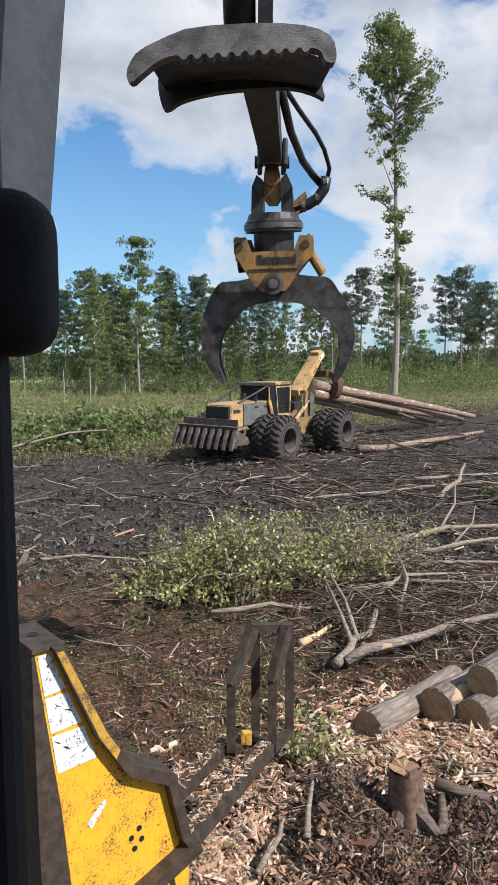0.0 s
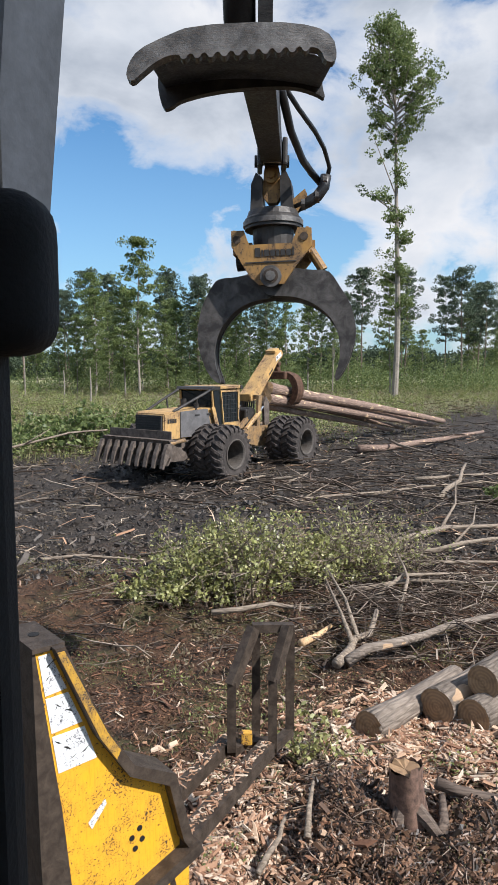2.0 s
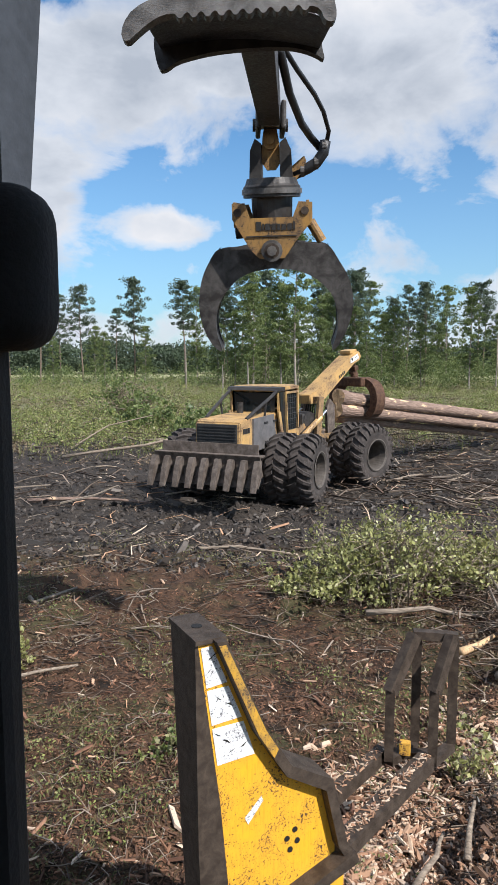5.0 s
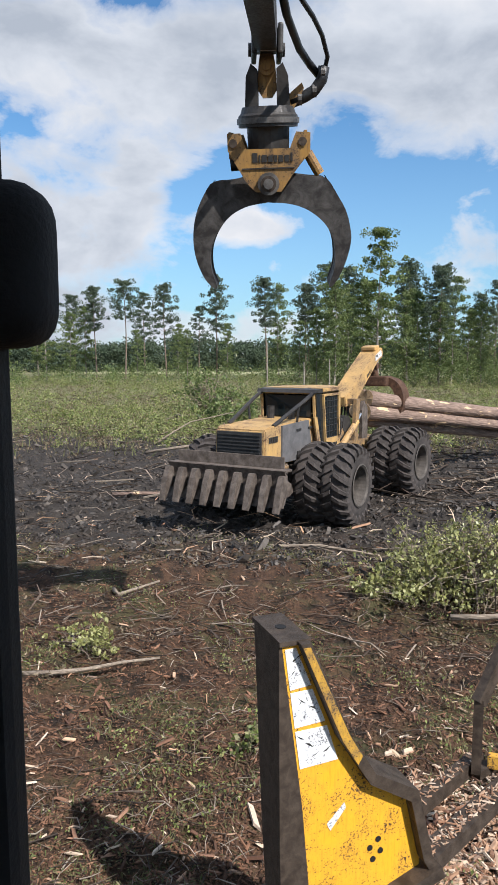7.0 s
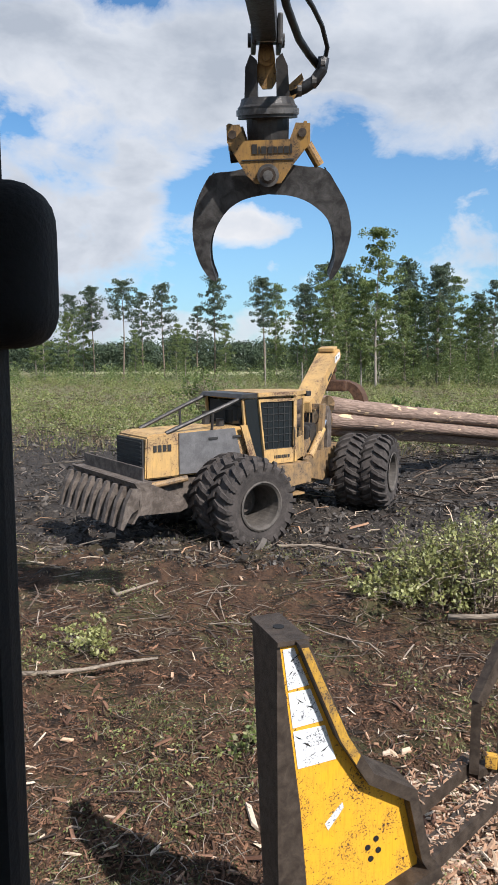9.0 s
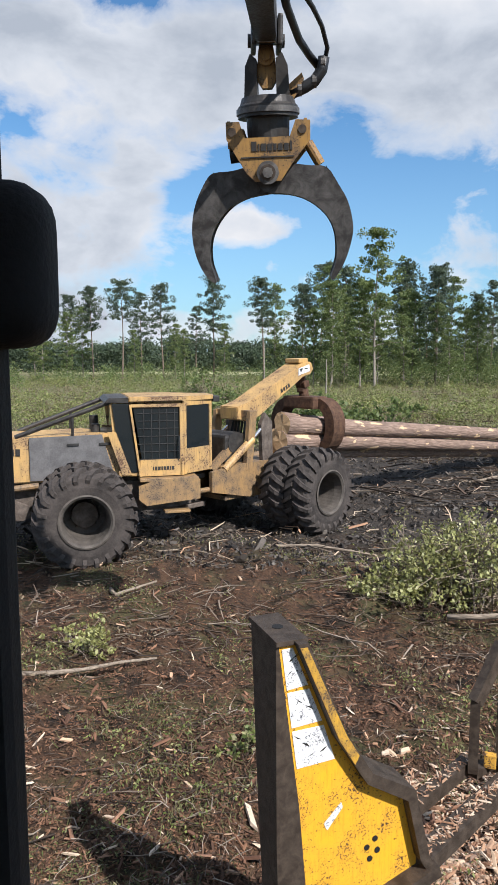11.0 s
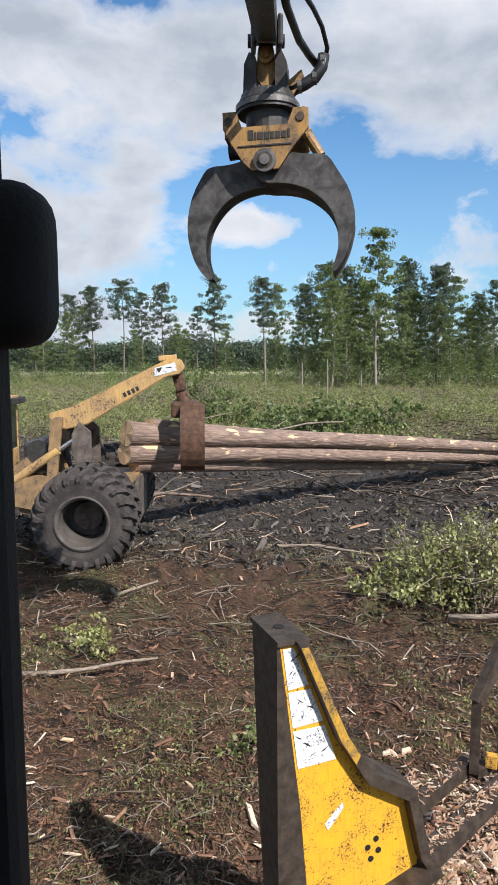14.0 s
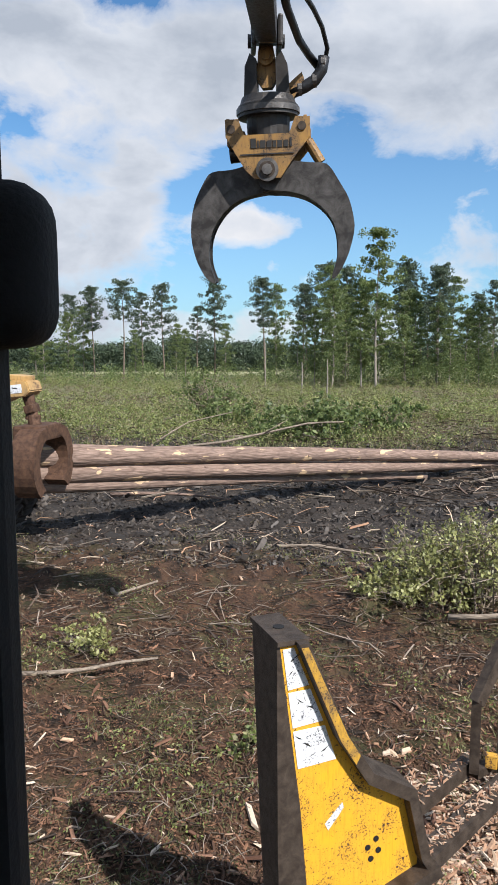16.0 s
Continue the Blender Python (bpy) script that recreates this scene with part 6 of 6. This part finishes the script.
# ======== litter on the ground ========
def sticks(rng, x, y, length, r, lift, mat, name, label, category):
    """Thin bent three-sided twigs."""
    k = len(x)
    a = rng.uniform(0, 2 * np.pi, k)
    L = length * rng.uniform(0.35, 1.5, k)
    tilt = rng.normal(0, 0.10, k)
    d = np.stack([np.cos(a), np.sin(a), tilt], 1)
    side = np.stack([-np.sin(a), np.cos(a), 0 * a], 1)
    up = np.array([0, 0, 1.0])
    base = np.stack([x, y, lie(x, y) + lift * rng.uniform(0.1, 1.2, k)], 1)
    bend = side * (rng.normal(0, 0.16, k) * L)[:, None] + up * (rng.uniform(-0.02, 0.08, k) * L)[:, None]
    rr = r * rng.uniform(0.5, 1.6, k)
    rings = []
    for s, w in ((-0.5, 1.0), (0.0, 0.85), (0.5, 0.45)):
        c = base + d * (L * s)[:, None] + bend * (1 - 4 * s * s)
        ring = [c + (side * math.cos(q) + up * math.sin(q)) * (rr * w)[:, None] for q in (0.5, 2.6, 4.7)]
        rings.append(np.stack(ring, 1))
    v = np.concatenate(rings, 1)          # k, 9, 3
    f0 = []
    for s in (0, 3):
        for j in range(3):
            f0.append((s + j, s + (j + 1) % 3, s + 3 + (j + 1) % 3, s + 3 + j))
    f_ = (np.arange(k)[:, None, None] * 9 + np.array(f0)[None]).reshape(-1, 4)
    raw(name, v.reshape(-1, 3), f_, mat, label, category)


def flakes(rng, x, y, size, mat, name, label, category, thick=0.3, tilt=0.35, lift=0.0, z=None):
    """Small flat chips, each a thin wedge lying at its own tilt."""
    k = len(x)
    a = rng.uniform(0, 2 * np.pi, k)
    u = np.stack([np.cos(a), np.sin(a), rng.normal(0, tilt, k)], 1)
    w = np.stack([-np.sin(a), np.cos(a), rng.normal(0, tilt, k)], 1)
    nrm = np.cross(u, w)
    nrm /= np.linalg.norm(nrm, axis=1)[:, None]
    s = size * np.exp(rng.normal(0, 0.38, k))
    l_, b_ = s * rng.uniform(0.9, 2.8, k), s * rng.uniform(0.25, 0.65, k)
    c = np.stack([x, y, (lie(x, y) if z is None else z) + lift + s * 0.25], 1)
    pts = []
    for sx, sy, sz in ((-1, -0.3, -1), (0.7, -1, -1), (1.0, 0.4, -1), (-0.5, 1.0, -1), (-0.9, -0.2, 1), (0.6, -0.7, 1), (0.9, 0.3, 1), (-0.4, 0.8, 1)):
        pts.append(c + u * (l_ * sx * 0.5)[:, None] + w * (b_ * sy * 0.5)[:, None] + nrm * (s * thick * sz * 0.5)[:, None])
    v = np.stack(pts, 1)
    f0 = np.array(((0, 3, 2, 1), (4, 5, 6, 7), (0, 1, 5, 4), (1, 2, 6, 5), (2, 3, 7, 6), (3, 0, 4, 7)))
    f_ = (np.arange(k)[:, None, None] * 8 + f0[None]).reshape(-1, 4)
    raw(name, v.reshape(-1, 3), f_, mat, label, category)


def build_litter():
    rng = np.random.default_rng(77)

    def zone(k, r0, r1, keep):
        x, y = in_view(rng, k, r0, r1)
        s = keep(x, y)
        return x[s], y[s]
    u = rng.uniform
    near = lambda x, y: y < 12.5 + 0.15 * x + rng.normal(0, 1.2, len(x))
    x, y = zone(60000, 4.2, 15, near)
    flakes(rng, x, y, 0.023, LITTER, "bark_litter", "brown bark flakes and crumbs", "litter", 0.25, 0.45)
    x, y = zone(9000, 4.2, 14, lambda x, y: (u(0, 1, len(x)) < np.where(x > -0.5, 0.45, 0.10)) & (y < 9.5 + rng.normal(0, 1.0, len(x))))
    flakes(rng, x, y, 0.030, CHIP, "wood_chips", "pale fresh wood chips", "wood chips", 0.22, 0.35, 0.01)
    # the bright carpet of chips round the cut logs and the rails
    cx = np.concatenate([rng.normal(1.9, 0.75, 8000), rng.normal(-0.15, 0.40, 4200)])
    cy = np.concatenate([rng.normal(6.95, 0.5, 8000), rng.normal(5.2, 0.70, 4200)])
    flakes(rng, cx, cy, 0.037, CHIP, "wood_chips", "carpet of pale wood chips round the logs", "wood chips", 0.22, 0.3, 0.012)
    x, y = zone(900, 4.4, 12, lambda x, y: x < 2.5)
    flakes(rng, x, y, 0.045, BARKSLAB, "red_bark_slabs", "red-brown slabs of shed bark", "bark", 0.16, 0.35, 0.015)
    x, y = zone(170, 4.6, 12, lambda x, y: x < 1)
    flakes(rng, x, y, 0.05, CHIP, "bark_slabs", "pale splintered slabs", "wood slabs", 0.18, 0.3, 0.02)
    x, y = zone(26000, 11.5, 46, lambda x, y: (y < far_edge(x) + 1) & (y > 12 + 0.1 * x))
    flakes(rng, x, y, 0.042, CLOD, "mud_clods", "clods of churned black mud", "mud", 0.7, 0.5)
    x, y = zone(5000, 11.5, 40, lambda x, y: (y < far_edge(x) + 1) & (y > 12.5 + 0.1 * x))
    flakes(rng, x, y, 0.065, CLOD, "mud_lumps", "lumps of churned black mud", "mud", 0.8, 0.6, -0.02)
    x, y = zone(70, 5.2, 12, lambda x, y: x < 0.8)
    flakes(rng, x, y, 0.06, SPLINTER, "pale_splinters", "pale torn splinters of fresh wood", "wood splinters", 0.2, 0.5, 0.02)
    x, y = zone(450, 12, 60, lambda x, y: (y < far_edge(x) + 3))
    flakes(rng, x, y, 0.06, CHIP, "scattered_chips", "scattered pale splinters on the mud", "wood chips", 0.2, 0.3, 0.03)
    x, y = zone(2600, 4.5, 13.5, near)
    sticks(rng, x, y, 0.22, 0.0042, 0.05, TWIG, "twigs", "grey and brown twigs in the litter", "twigs")
    x, y = zone(9000, 9, 32, lambda x, y: (y < far_edge(x)) & (u(0, 1, len(x)) < np.where(x > 1, 0.8, np.where(y < 15, 0.24, 0.16))))
    sticks(rng, x, y, 0.55, 0.010, 0.10, TWIG, "slash_twigs", "tangled grey slash twigs on the mud", "twigs")
    x, y = zone(3200, 18, 70, lambda x, y: (u(0, 1, len(x)) < np.where((y < far_edge(x)) & (x < -3), 0.15, 0.8)))
    sticks(rng, x, y, 1.3, 0.022, 0.25, TWIG, "slash_branches", "grey slash branches scattered over the clearing", "branches")
    # tangled heap of thin limbs beside the bush
    k = 520
    x, y = rng.normal(2.6, 0.9, k), rng.normal(11.2, 1.1, k)
    sticks(rng, x, y, 0.85, 0.0085, 0.34, TWIG, "slash_heap", "heap of tangled pale sticks beside the bush", "branches")
    x, y = zone(520, 12.5, 40, lambda x, y: (y < far_edge(x)) & (u(0, 1, len(x)) < np.where(x > 0, 0.9, 0.35)))
    sticks(rng, x, y, 0.8, 0.013, 0.12, SPLINTER, "pale_sticks", "pale peeled sticks scattered over the mud", "branches")
    x, y = zone(420, 5.0, 13.5, lambda x, y: x < 1.5)
    sticks(rng, x, y, 0.34, 0.006, 0.06, TWIG, "litter_sticks", "broken sticks in the litter", "twigs")
    # chips lying on the two rails
    q = u(0, 1, 420)
    side = u(-0.035, 0.035, 420)
    rx = np.where(np.arange(420) % 3 > 0, -0.40 + 0.53 * q, -0.62 + 0.50 * q) + side
    ry = np.where(np.arange(420) % 3 > 0, 3.95 + 1.09 * q, 4.18 + 1.02 * q) - side * 0.5
    flakes(rng, rx, ry, 0.016, CHIP, "rail_chips", "small chips lying on the rails", "wood chips", 0.25, 0.15, 0.0, np.full(420, 1.021))
    # dark mulch round the stump
    mx, my = np.concatenate([rng.normal(0.85, 0.35, 9000), rng.normal(1.8, 0.35, 5000)]), np.concatenate([rng.normal(5.4, 0.45, 9000), rng.normal(5.1, 0.3, 5000)])
    flakes(rng, mx, my, 0.022, MULCH, "dark_mulch", "dark wet mulch round the stump", "mulch", 0.45, 0.55, 0.015)
    # grass sprouting through the litter
    x, y = zone(5200, 5, 15, lambda x, y: (np.sin(x * 2.3 + 2 + np.sin(y * 3.1)) + np.sin(y * 1.9 + x) + rng.normal(0, 0.5, len(x)) > 0.75) & (x < 1.5))
    k = len(x)
    x = np.repeat(x, 3) + rng.normal(0, 0.04, 3 * k)
    y = np.repeat(y, 3) + rng.normal(0, 0.04, 3 * k)
    k = len(x)
    z = lie(x, y)
    a = u(0, 6.28, k)
    w = 0.006
    v = np.stack([np.stack([x - w * np.cos(a), y - w * np.sin(a), z], 1), np.stack([x + w * np.cos(a), y + w * np.sin(a), z], 1),
                  np.stack([x + rng.normal(0, 0.07, k), y + rng.normal(0, 0.07, k), z + u(0.03, 0.13, k)], 1)], 1)
    raw("grass_tufts", v.reshape(-1, 3), np.arange(3 * k).reshape(k, 3), GRASS, "thin green grass sprouting in the litter", "grass")
    x, y = zone(2600, 5, 16, lambda x, y: (np.sin(x * 2.3 + 2 + np.sin(y * 3.1)) + np.sin(y * 1.9 + x) + rng.normal(0, 0.45, len(x)) > 0.8))
    pts = clumps(rng, np.stack([x, y, lie(x, y) + 0.05], 1), np.full(len(x), 0.11), 9, 0.6)
    v, f_ = leaf_quads(pts, 0.018, rng)
    raw("ground_weeds", v, f_, SCRUB, "small green weeds in the litter", "weeds")

    # leafy scraps and broken bark in the slash
    x, y = zone(2200, 8.5, 34, lambda x, y: (y < far_edge(x) + 2) & (u(0, 1, len(x)) < np.where(x > 0.5, 0.8, 0.45)) & (np.sin(x * 1.1 + 1) + np.sin(y * 0.9 + x) > -0.3))
    pts = clumps(rng, np.stack([x, y, lie(x, y) + 0.06], 1), u(0.08, 0.3, len(x)), 16, 0.45)
    v, f_ = leaf_quads(pts, 0.026, rng)
    raw("slash_leaves", v, f_, DEAD, "withered leaf scraps among the slash", "litter")
    # fine crumbs and needles all over the near ground
    x, y = zone(90000, 4.1, 14.5, near)
    v, f_ = leaf_quads(np.stack([x, y, lie(x, y) + u(0.0, 0.022, len(x))], 1), 0.017, rng, 0.75, 0.35)
    raw("needle_litter", v, f_, LITTER, "brown needles and bark crumbs", "litter")
    # mossy tufts in patches
    x, y = zone(60000, 4.3, 15, lambda x, y: (np.sin(x * 1.9 + 1.5 * np.sin(y * 2.1)) + np.sin(y * 2.4 + 0.8 * x) + rng.normal(0, 0.35, len(x)) > 0.95) & (u(0, 1, len(x)) < np.where(x > 0.3, 0.35, 1.0)))
    v, f_ = leaf_quads(np.stack([x, y, lie(x, y) + u(0.0, 0.05, len(x))], 1), 0.022, rng, 0.0, 0.22)
    raw("mossy_tufts", v, f_, GRASS, "olive mossy tufts in the litter", "moss")


build_litter()

motions()
